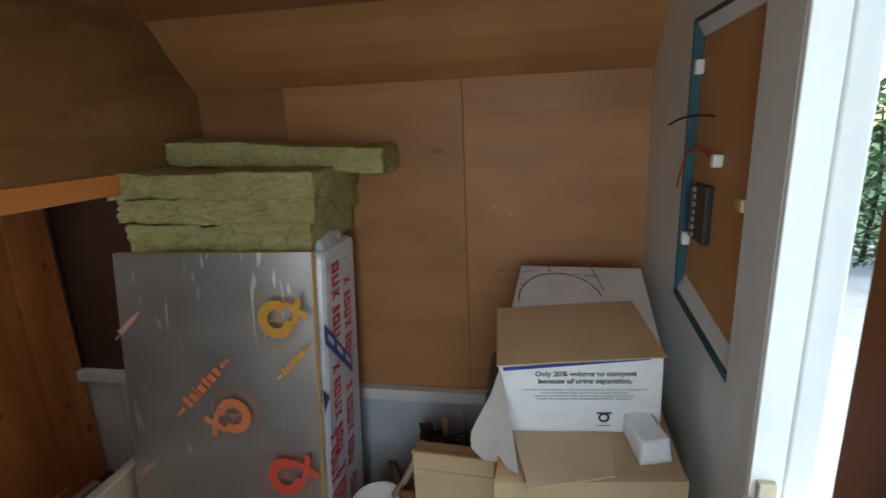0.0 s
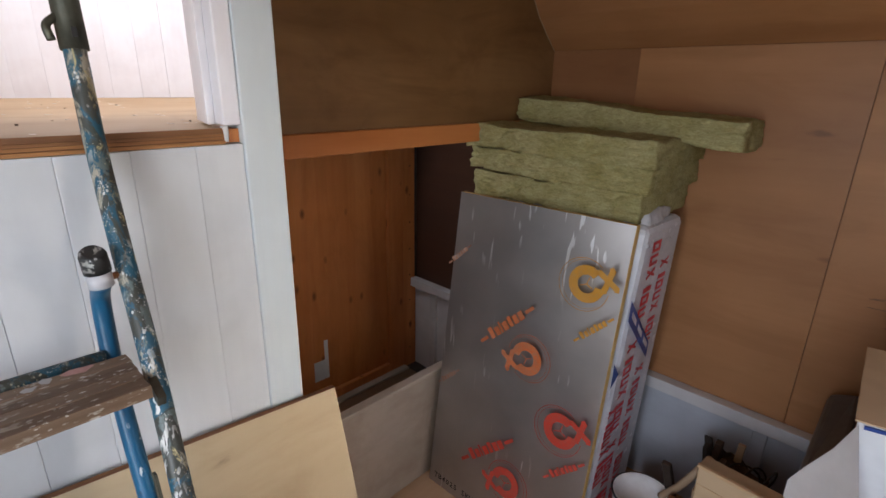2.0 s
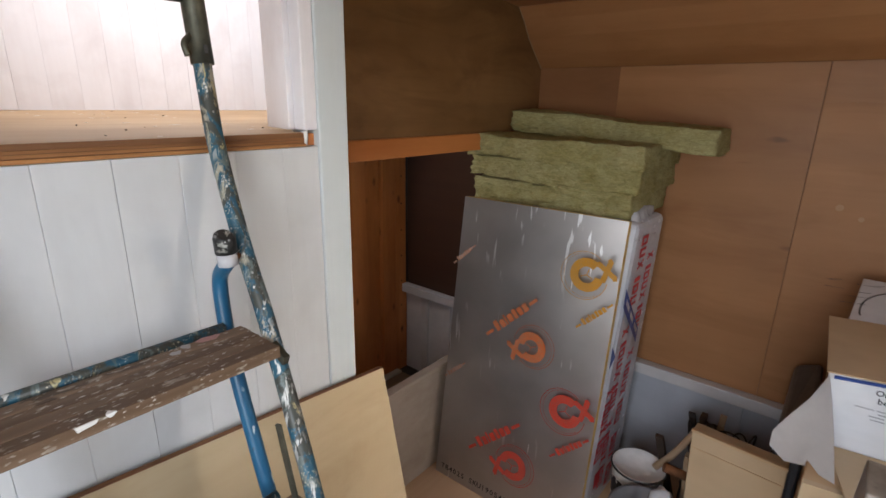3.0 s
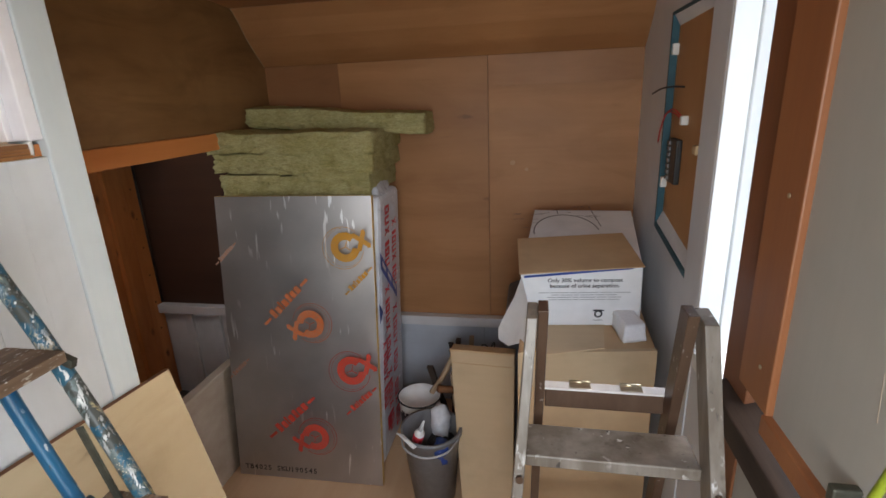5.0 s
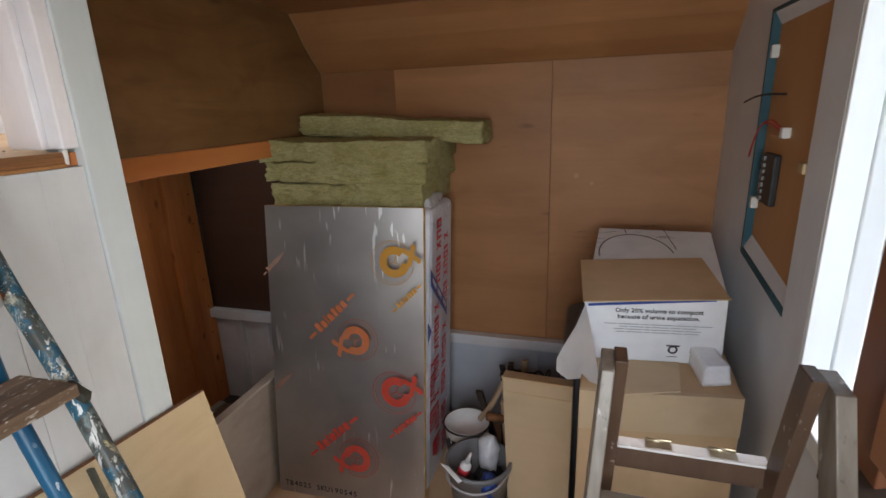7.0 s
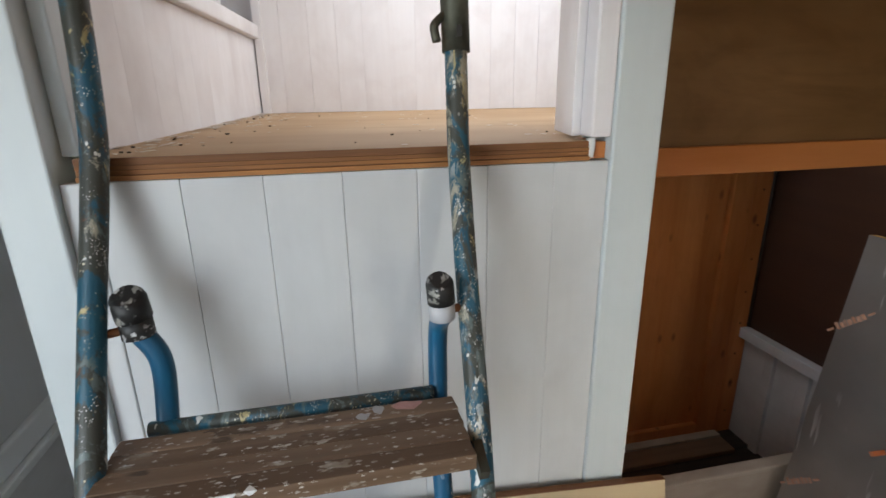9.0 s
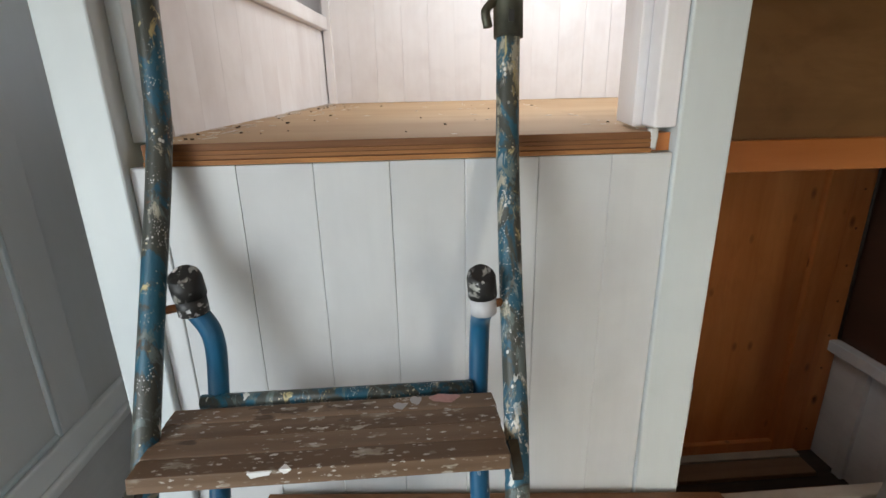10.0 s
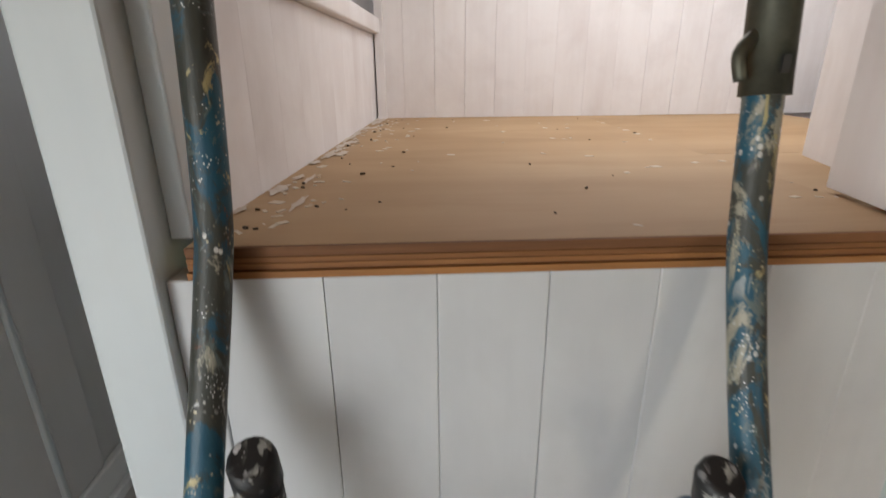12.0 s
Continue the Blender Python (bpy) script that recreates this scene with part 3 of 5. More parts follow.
def build_right_wall():
    """A wall with a recessed hatch and a doorway."""
    x0, x1, top = RIGHT, RIGHT + 0.055, 1.99
    bm = bmesh.new()
    y = (1.262, 1.395, 1.80, 2.3)
    box(x0, x1, y[0], y[1], 0, top, 0, bm)
    box(x0, x1, y[2], y[3], 0, top, 0, bm)
    hexa(bm, [(x0, y[1], 0), (x1, y[1], 0), (x1, y[2], 0), (x0, y[2], 0), (x0, y[1], 1.005), (x1, y[1], 1.005), (x1, y[2], 1.055), (x0, y[2], 1.055)])
    box(x0, x1, y[1], y[2], 1.755, top, 0, bm)
    wall = setting("wall_right", bm, WHITE_WALL, "white-painted cabin side wall with a cut hatch", "wall")
    setting("wall_right_near", box(x0, x1, -0.56, 0.44, 0, top), WHITE_WALL, "white-painted cabin side wall beside the door", "wall")
    setting("wall_under_opening", box(x0 + 0.004, x1, 1.02, 1.2615, 0, 0.815), WHITE_WALL, "white-painted wall below the open doorway light", "wall")
    setting("wall_over_door", box(x0, x1, 0.44, 1.262, 1.93, top), WHITE_WALL, "white-painted wall over the doorway", "wall")


def build_hatch():
    x0 = RIGHT
    hatch = thing("wall_hatch", (x0 + 0.05, 1.6, 1.05), "tan plywood access panel recessed in a teal-edged wall opening", "hatch")
    part("panel", box(x0 + 0.022, x0 + 0.034, 1.396, 1.799, 1.006, 1.754), HATCH_PLY, hatch)
    part("edge_far", box(x0 - 0.001, x0 + 0.0215, 1.786, 1.7985, 1.062, 1.744), TEAL, hatch, "teal-painted edge of the opening")
    part("edge_top", box(x0 - 0.001, x0 + 0.0215, 1.397, 1.798, 1.745, 1.754), TEAL, hatch, "teal-painted edge of the opening")
    part("edge_bottom", hexa(bmesh.new(), [(x0 - 0.001, 1.397, 1.006), (x0 + 0.0215, 1.397, 1.006), (x0 + 0.0215, 1.798, 1.056), (x0 - 0.001, 1.798, 1.056),
                                          (x0 - 0.001, 1.397, 1.026), (x0 + 0.0205, 1.397, 1.026), (x0 + 0.0205, 1.798, 1.075), (x0 - 0.001, 1.798, 1.075)]), TEAL, hatch, "teal-painted edge of the opening")
    part("reveal_bottom", hexa(bmesh.new(), [(x0 + 0.003, 1.398, 1.0125), (x0 + 0.0215, 1.398, 1.0125), (x0 + 0.0215, 1.785, 1.0605), (x0 + 0.003, 1.785, 1.0605),
                                            (x0 + 0.004, 1.398, 1.028), (x0 + 0.0215, 1.398, 1.056), (x0 + 0.0215, 1.785, 1.115), (x0 + 0.004, 1.785, 1.077)]), WHITE_WALL, hatch, "pale sloping reveal")
    part("reveal_top", hexa(bmesh.new(), [(x0 + 0.004, 1.398, 1.7435), (x0 + 0.0215, 1.398, 1.722), (x0 + 0.0215, 1.785, 1.712), (x0 + 0.004, 1.785, 1.7435),
                                         (x0 + 0.003, 1.398, 1.7445), (x0 + 0.0215, 1.398, 1.7445), (x0 + 0.0215, 1.785, 1.7445), (x0 + 0.003, 1.785, 1.7445)]), WHITE_WALL, hatch, "pale sloping reveal")
    part("turn_button", box(x0 - 0.006, x0 + 0.0218, 1.400, 1.432, 1.352, 1.377, 0.003), PALE_WOOD, hatch, "small pale wooden turn button")
    for z in (1.625, 1.20):
        part("clip", box(x0 + 0.002, x0 + 0.0218, 1.768, 1.785, z, z + 0.035, 0.003), WHITE_PLASTIC, hatch, "small white plastic clip")
    block = thing("terminal_block", (x0 + 0.0218, 1.66, 1.232), "black terminal block screwed to the hatch panel", "connector")
    part("body", box(x0 + 0.004, x0 + 0.0218, 1.625, 1.715, 1.232, 1.372, 0.004), BLACK_PLASTIC, block)
    for k in range(7):
        z = 1.240 + k * 0.0185
        part("terminal", box(x0 - 0.002, x0 + 0.0045, 1.690, 1.713, z, z + 0.013, 0.002), GREY_PLASTIC, block)
    plug = thing("wire_plug", (x0 + 0.0218, 1.62, 1.42), "white plug on thin red wires", "plug")
    part("plug_body", box(x0 + 0.0, x0 + 0.0218, 1.585, 1.607, 1.418, 1.446, 0.004), WHITE_PLASTIC, plug)
    for k in range(2):
        part("wire", tube(smooth_path([(x0 + 0.01, 1.606, 1.438 - 0.008 * k), (x0 - 0.004, 1.66, 1.462 - 0.01 * k), (x0 - 0.012, 1.72, 1.445), (x0 - 0.015, 1.765, 1.395), (x0 - 0.012, 1.80, 1.350)]), 0.0022, 6), RED_WIRE, plug)
    tie = thing("cable_tail", (x0 + 0.0218, 1.66, 1.54), "short black cable end sticking out of the hatch", "cable")
    part("cable", tube(smooth_path([(x0 + 0.023, 1.665, 1.527), (x0 - 0.008, 1.70, 1.529), (x0 - 0.028, 1.75, 1.523), (x0 - 0.042, 1.80, 1.508)]), 0.0028, 6), BLACK_PLASTIC, tie)


def build_door():
    """The main leaf, boarded, with a weathered rail, and the narrow leaf that stands open."""
    x = RIGHT
    leaf = tagged(thing("door_1", (x, 0.75, 0.0), "brown timber-framed cabin door with a plain grey-white panel", "door"), kind="structure")
    part("frame_stile", box(x - 0.01, x + 0.05, 0.9005, 1.018, 0.02, 1.92, 0.003), REDWOOD, leaf, "reddish-brown timber stile")
    part("bead", box(x - 0.028, x + 0.02, 0.779, 0.899, 0.985, 1.92, 0.003), REDWOOD_LIGHT, leaf, "lighter reddish timber bead with screws")
    for z in (1.056, 1.36, 1.656):
        part("screw", tube([(x - 0.0295, 0.822, z), (x - 0.027, 0.822, z)], 0.0042, 10), BRASS, leaf)
    part("panel", box(x - 0.016, x + 0.0, 0.512, 0.7785, 0.985, 1.92), PANEL_GREY, leaf, "plain grey-white board")
    part("edge_strip", box(x - 0.018, x + 0.03, 0.495, 0.510, 0.02, 1.92), REDWOOD, leaf)
    part("sill", hexa(bmesh.new(), [(x - 0.045, 0.5, 0.86), (x + 0.04, 0.5, 0.86), (x + 0.04, 1.0, 0.86), (x - 0.045, 1.0, 0.86),
                                    (x - 0.045, 0.5, 0.915), (x + 0.04, 0.5, 0.945), (x + 0.04, 1.0, 0.945), (x - 0.045, 1.0, 0.915)], 0.004), SILL_WOOD, leaf, "dark weathered timber sill")
    part("bottom_bead", box(x - 0.03, x - 0.012, 0.512, 0.79, 0.945, 0.983, 0.003), REDWOOD_LIGHT, leaf, "lighter reddish timber bead")
    part("lower_panel", box(x - 0.005, x + 0.01, 0.512, 0.903, 0.02, 0.86), PANEL_GREY, leaf, "grey-white lower board")
    part("side_board", box(x - 0.016, x - 0.001, 0.31, 0.494, 0.02, 1.92), PANEL_GREY, leaf, "grey-white board beside the panel")
    part("crack", beam((x - 0.0162, 0.561, 1.202), (x - 0.0162, 0.554, 1.139), (0.0004, 0, 0), (0, 0.0006, 0)), CREAM_BOARD, leaf)
    part("hook", box(x - 0.05, x - 0.016, 0.545, 0.56, 1.02, 1.045, 0.003), METAL_DARK, leaf, "small dark metal hook")
    open_leaf = tagged(thing("door_2", (x + 0.06, 1.26, 0.0), "narrow white door leaf standing open to the outside", "door"), kind="structure")
    part("jamb", box(x + 0.0005, x + 0.054, 1.249, 1.2615, 0.8605, 1.92, 0.002), WHITE_DOOR, open_leaf, "white-painted jamb")
    part("leaf", box(x + 0.060, x + 0.104, 1.252, 1.283, 0.02, 1.92, 0.003), WHITE_DOOR, open_leaf)
    part("hinge", box(x + 0.01, x + 0.04, 1.234, 1.248, 0.862, 0.90, 0.002), BRASS, open_leaf, "small brass hinge")
    part("opening_sill", box(x - 0.004, x + 0.09, 1.02, 1.2615, 0.8155, 0.86, 0.004), WHITE_DOOR, open_leaf, "white-painted sill")
    cord = thing("hanging_cord", (0.70, 0.36, 1.0), "bright lime-yellow cord hanging beside the door", "cord")
    part("cord", tube(smooth_path([(0.72, 0.22, 1.957), (0.715, 0.26, 1.75), (0.71, 0.30, 1.55), (0.705, 0.318, 1.44), (0.70, 0.335, 1.34), (0.70, 0.352, 1.26), (0.70, 0.374, 1.18), (0.70, 0.40, 1.08), (0.705, 0.43, 1.0)]), 0.0042, 10), CORD, cord)


def board_run(parent, name, along, fixed, start, end, width, z0, z1, material, depth, seam=0.0007):
    """Tongued boards standing side by side along x or y."""
    p = start
    rnd = random.Random(int(1000 * abs(fixed)))
    while p < end - 0.004:
        gap = 0.0001 + seam * rnd.random() ** 2
        q = min(p + width * rnd.uniform(0.985, 1.015), end)
        w0 = p + gap / 2
        w1 = q - gap / 2
        if along == "y":
            bm = box(min(fixed, fixed + depth), max(fixed, fixed + depth), w0, w1, z0, z1, 0.0012 * rnd.choice((0.25, 1.0, 1.2)))
        else:
            bm = box(w0, w1, min(fixed, fixed + depth), max(fixed, fixed + depth), z0, z1, 0.0022)
        part(name, bm, material, parent)
        p = q


def build_bunk():
    """The raised bunk box with its boarded front, posts, platform and lining."""
    front = -0.478
    wall = setting("bunk_front", box(front - 0.04, front - 0.0125, 0.09, 0.79, 0, 1.45), WHITE_TG, "white-painted tongue-and-groove front below the bunk", "wall")
    board_run(wall, "board", "y", front, 0.1295, 0.7515, 0.0905, 0.0, 1.452, WHITE_TG, -0.012)
    part("board", box(front - 0.012, front, 0.1002, 0.128, 0, 1.452, 0.002), WHITE_TG, wall)
    setting("bunk_post_near", box(-0.56, -0.466, 0.042, 0.100, 0, 1.99, 0.003), WHITE_TRIM, "white-painted bunk corner post", "post")
    setting("bunk_post_near_lining", box(-0.56, -0.498, 0.1005, 0.118, 1.479, 1.99, 0.002), WHITE_TRIM, "white-painted lining of the bunk post", "trim")
    setting("bunk_post_far", box(-0.56, -0.472, 0.752, 0.8215, 0, 1.99, 0.003), WHITE_TRIM, "white-painted bunk corner post", "post")
    bm = box(-0.56, -0.476, 0.722, 0.7515, 1.4825, 1.99, 0.003)
    hexa(bm, [(-0.62, 0.735, 1.4825), (-0.505, 0.708, 1.4825), (-0.505, 0.7215, 1.4825), (-0.62, 0.7515, 1.4825), (-0.62, 0.735, 1.99), (-0.505, 0.708, 1.99), (-0.505, 0.7215, 1.99), (-0.62, 0.7515, 1.99)], 0.002)
    setting("bunk_post_far_lining", bm, WHITE_BUNK, "white-painted lining of the bunk post", "trim")
    # Added slanted board; keeps bunk light from leaking through the hidden gap.
    setting("bunk_lining_far", hexa(bmesh.new(), [(-0.835, 0.872, 1.4755), (-0.561, 0.788, 1.4755), (-0.561, 0.80, 1.4755), (-0.835, 0.886, 1.4755), (-0.835, 0.872, 1.99), (-0.561, 0.788, 1.99), (-0.561, 0.80, 1.99), (-0.835, 0.886, 1.99)]), WHITE_BUNK, "slanted white board added to close the hidden gap behind the post", "wall")
    plat = setting("bunk_platform", hexa(bmesh.new(), [(-1.45, 0.119, 1.473), (-0.482, 0.119, 1.453), (-0.482, 0.7225, 1.4534), (-1.45, 0.7225, 1.473),
                                                       (-1.45, 0.119, 1.4945), (-0.482, 0.119, 1.4782), (-0.482, 0.7225, 1.4782), (-1.45, 0.7225, 1.4945)]), PLY_BUNK, "bare plywood bunk platform with specks of debris", "platform")
    # Ends at y 1.24, an added gap that lets the bunk lamp reach the recess.
    part("platform_far", hexa(bmesh.new(), [(-1.45, 0.723, 1.473), (-0.855, 0.723, 1.461), (-0.855, 1.24, 1.461), (-1.45, 1.24, 1.473),
                                            (-1.45, 0.723, 1.4945), (-0.855, 0.723, 1.4822), (-0.855, 1.24, 1.4822), (-1.45, 1.24, 1.4945)]), PLY_BUNK, plat)
    part("platform_corner", hexa(bmesh.new(), [(-0.854, 0.723, 1.461), (-0.561, 0.723, 1.4545), (-0.561, 0.799, 1.4545), (-0.854, 0.885, 1.461),
                                               (-0.854, 0.723, 1.4822), (-0.561, 0.723, 1.4755), (-0.561, 0.799, 1.4755), (-0.854, 0.885, 1.4822)]), PLY_BUNK, plat)
    z = 1.4532
    for dx, h, m in ((0.0032, 0.0056, EDGE_PALE), (-0.001, 0.0012, PLY_EDGE), (0.0, 0.0042, EDGE_PALE), (-0.0012, 0.001, PLY_EDGE), (0.0004, 0.004, EDGE_PALE), (-0.001, 0.0011, PLY_EDGE), (0.0006, 0.0071, PLY_EDGE)):
        part("ply_layer", box(-0.4818, -0.4785 + dx, 0.119, 0.722, z, z + h), m, plat)
        z += h + 0.0001
    part("paint_chip", rough_block([(-0.486, 0.7232, 1.456), (-0.479, 0.7232, 1.456), (-0.479, 0.730, 1.456), (-0.486, 0.730, 1.456), (-0.486, 0.7195, 1.4800), (-0.477, 0.7195, 1.4800), (-0.477, 0.729, 1.4815), (-0.486, 0.729, 1.4815)], (4, 4, 6), 0.0012, 3), WHITE_PLASTIC, plat, "lump of white paint at the notch")
    part("notch_block", box(-0.56, -0.490, 0.7230, 0.7515, 1.4535, 1.4755), PINE_RAIL, plat, "bare reddish notch at the end of the platform")
    back = setting("bunk_wall_back", box(-1.50, -1.437, 0.1, 2.2, 1.3, 2.05), WHITE_BUNK, "whitewashed board wall at the back of the bunk", "wall")
    board_run(back, "board", "y", -1.425, 0.19, 2.19, 0.0765, 1.494, 1.99, WHITE_BUNK, -0.012, 0.0005)
    side = setting("bunk_wall_side", box(-1.45, -0.565, 0.060, 0.110, 1.30, 1.685), WHITE_BUNK, "whitewashed board wall at the end of the bunk", "wall")
    n = 10
    for k in range(n):
        x0 = -1.425 + k * 0.0865
        x1 = min(x0 + 0.0864, -0.563)
        ya, yb = 0.198 - (x0 + 1.425) * 0.088, 0.198 - (x1 + 1.425) * 0.088
        part("board", hexa(bmesh.new(), [(x0, ya - 0.012, 1.478), (x1, yb - 0.012, 1.478), (x1, yb, 1.478), (x0, ya, 1.478),
                                         (x0, ya - 0.012, 1.69), (x1, yb - 0.012, 1.69), (x1, yb, 1.69), (x0, ya, 1.69)], 0.0004), WHITE_BUNK, side)
    sill = setting("bunk_window_sill", hexa(bmesh.new(), [(-1.424, 0.11, 1.691), (-0.563, 0.07, 1.691), (-0.563, 0.140, 1.691), (-1.424, 0.215, 1.691),
                                                         (-1.424, 0.11, 1.725), (-0.563, 0.07, 1.725), (-0.563, 0.140, 1.725), (-1.424, 0.215, 1.725)], 0.003), WHITE_BUNK, "white-painted rail under the bunk window", "trim")
    setting("bunk_corner_batten", box(-1.424, -1.402, 0.200, 0.222, 1.49, 1.99, 0.002), WHITE_BUNK, "white-painted corner batten", "trim")
    for x in (-1.30, -0.60):
        setting("bunk_window_post", box(x - 0.03, x + 0.03, 0.08, 0.14, 1.7255, 1.99, 0.002), WHITE_BUNK, "white-painted window post", "trim")
    setting("bunk_wall_far", box(-1.45, LEFT - 0.02, 2.15, 2.2, 1.6, 2.05), WHITE_BUNK, "whitewashed wall at the far end of the bunk", "wall")
    # Ceiling kept open where the added bunk lamp hangs; no glazing above.
    bm = box(-1.5, -1.35, 0.06, 2.2, 1.99, 2.01)
    box(-0.65, LEFT + 0.0, 0.06, 0.3, 1.99, 2.01, 0, bm)
    setting("bunk_ceiling", bm, WHITE_BUNK, "white bunk ceiling left open round an added lamp", "ceiling")
    setting("bunk_roof", box(-1.75, LEFT, 0.3, 2.32, 2.02, 2.06), WHITE_WALL, "plain roof deck over the bunk", "roof")


def build_left_side():
    """The plywood side above the recess, its rail, the recess and the low front board."""
    setting("wall_left_upper", box(LEFT - 0.012, LEFT, 0.888, 2.2, 1.425, 1.99), PLY_LEFT, "yellowish plywood side wall above the open recess", "wall")
    setting("wall_left_backing", box(LEFT - 0.03, LEFT - 0.0125, 0.888, 2.2, 1.483, 1.99), WHITE_BUNK, "whitewashed back of the side wall", "wall")
    setting("side_rail", box(LEFT - 0.035, LEFT + 0.008, 0.8185, 2.195, 1.362, 1.4245, 0.003), PINE_RAIL, "orange pine rail under the plywood side wall", "rail")
    recess = setting("recess_wall", box(-1.70, -1.652, 0.75, 2.2, -0.1, 1.47), PINE_PANEL, "orange-brown knotty pine wall deep in the recess", "wall")
    part("pine_board", box(-1.652, -1.640, 0.80, 1.995, -0.07, 1.45), PINE_PANEL, recess)
    part("pine_stile", box(-1.652, -1.618, 1.998, 2.10, -0.07, 1.45, 0.003), PINE_PANEL, recess)
    part("pine_stile", box(-1.652, -1.622, 2.102, 2.195, -0.07, 1.45, 0.003), PINE_PANEL, recess)
    part("cable", tube([(-1.612, 2.185, 0.50), (-1.610, 2.18, 0.9), (-1.614, 2.184, 1.44)], 0.006, 8), SILL_WOOD, recess, "dark cable in the corner")
    for k in range(9):
        part("nail", tube([(-1.6225, 2.148, 0.05 + 0.155 * k), (-1.6200, 2.148, 0.05 + 0.155 * k)], 0.005, 8), RUST, recess)
    setting("recess_floor", box(-1.75, -0.891, -0.62, 2.32, -0.13, -0.075), SILL_WOOD, "near-black floor of the recess", "floor")
    setting("recess_end", box(-1.65, -0.565, 0.80, 0.8175, -0.075, 1.47), CREAM_BOARD, "plain end board of the recess", "wall")
    setting("low_board", box(-0.885, -0.862, 0.8185, 2.1995, -0.004, 0.462, 0.003), CREAM_BOARD, "cream-painted low board along the recess", "wall")
    setting("low_board_cap", box(-0.892, -0.852, 0.8185, 2.15, 0.4625, 0.478, 0.004), CREAM_BOARD, "cream-painted rail on the low board", "trim")
    part("bottom_rail", box(-1.64, -1.615, 0.80, 1.995, -0.072, 0.0, 0.003), PINE_PANEL, recess)
    bm = box(-1.6400, -1.6388, 1.515, 1.600, 0.080, 0.192, 0.0004)
    box(-1.6400, -1.6388, 1.578, 1.600, 0.1925, 0.300, 0.0004, bm)
    part("paint_patch", bm, WHITE_LEDGE, recess, "torn pale patch left on the pine board")
    setting("recess_shelf", box(-1.614, -1.572, 0.82, 2.10, -0.074, -0.045, 0.003), CREAM_BOARD, "grey-white ledge at the foot of the pine wall", "ledge")
    setting("recess_plank_back", box(-1.568, -1.475, 0.82, 2.10, -0.074, -0.052, 0.003), RECESS_PLANK, "brown dusty plank by the pine wall", "plank")
    setting("recess_plank", box(-1.40, -0.895, 0.82, 2.15, -0.074, -0.05, 0.003), RECESS_PLANK, "brown dusty plank on the recess floor", "plank")
    setting("box_side", box(-0.86, -0.565, 0.800, 0.8175, 0, 1.452), WHITE_TRIM, "white-painted side of the bunk box", "wall")


def build_near_wall():
    """The panelled wall behind the bunk's near end and the plain walls that close the cabin."""
    y = NEAR
    wall = setting("wall_panelled", box(-1.75, 0.05, y - 0.06, y - 0.014, 0, 1.99), CABINET_GREY, "grey-painted panelled wall with white beading", "wall")
    part("upper_board", box(-1.70, 0.05, y - 0.013, y, 0.655, 1.95), CABINET_GREY, wall)
    part("bead", box(-1.010, -0.998, y, y + 0.012, 0.703, 1.95, 0.003), WHITE_TRIM, wall, "slim white bead")
    part("bead", box(-0.997, 0.04, y, y + 0.012, 0.703, 0.715, 0.003), WHITE_TRIM, wall, "slim white bead")
    part("stile", box(-1.13, -1.012, y, y + 0.010, 0.70, 1.95, 0.003), CABINET_GREY, wall)
    part("rail", box(-1.70, 0.05, y - 0.013, y + 0.02, 0.625, 0.699, 0.006), CABINET_RAIL, wall, "pale grey moulded rail")
    part("rail_lip", box(-1.70, 0.05, y - 0.013, y + 0.035, 0.595, 0.624, 0.006), CABINET_RAIL, wall)
    part("lower_board", box(-1.70, 0.05, y - 0.013, y - 0.002, 0, 0.594), WHITE_LEDGE, wall, "pale lower board")
    # Unseen end wall; its opening is made up to hold the added lamp.
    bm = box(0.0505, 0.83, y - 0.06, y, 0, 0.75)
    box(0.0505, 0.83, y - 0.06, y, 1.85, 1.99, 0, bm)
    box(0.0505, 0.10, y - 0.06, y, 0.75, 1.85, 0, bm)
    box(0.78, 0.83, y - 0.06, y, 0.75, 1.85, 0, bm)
    setting("wall_window", bm, WHITE_WALL, "unseen plain white end wall with an opening added for the lamp", "wall")
    setting("wall_left_near", box(-1.75, -1.70, -0.55, 0.06, 0, 1.99), WHITE_WALL, "plain white side wall", "wall")
    setting("bunk_near_end", box(-1.70, -0.565, 0.042, 0.059, 0, 1.72), WHITE_TRIM, "white-painted near end of the bunk box", "wall")


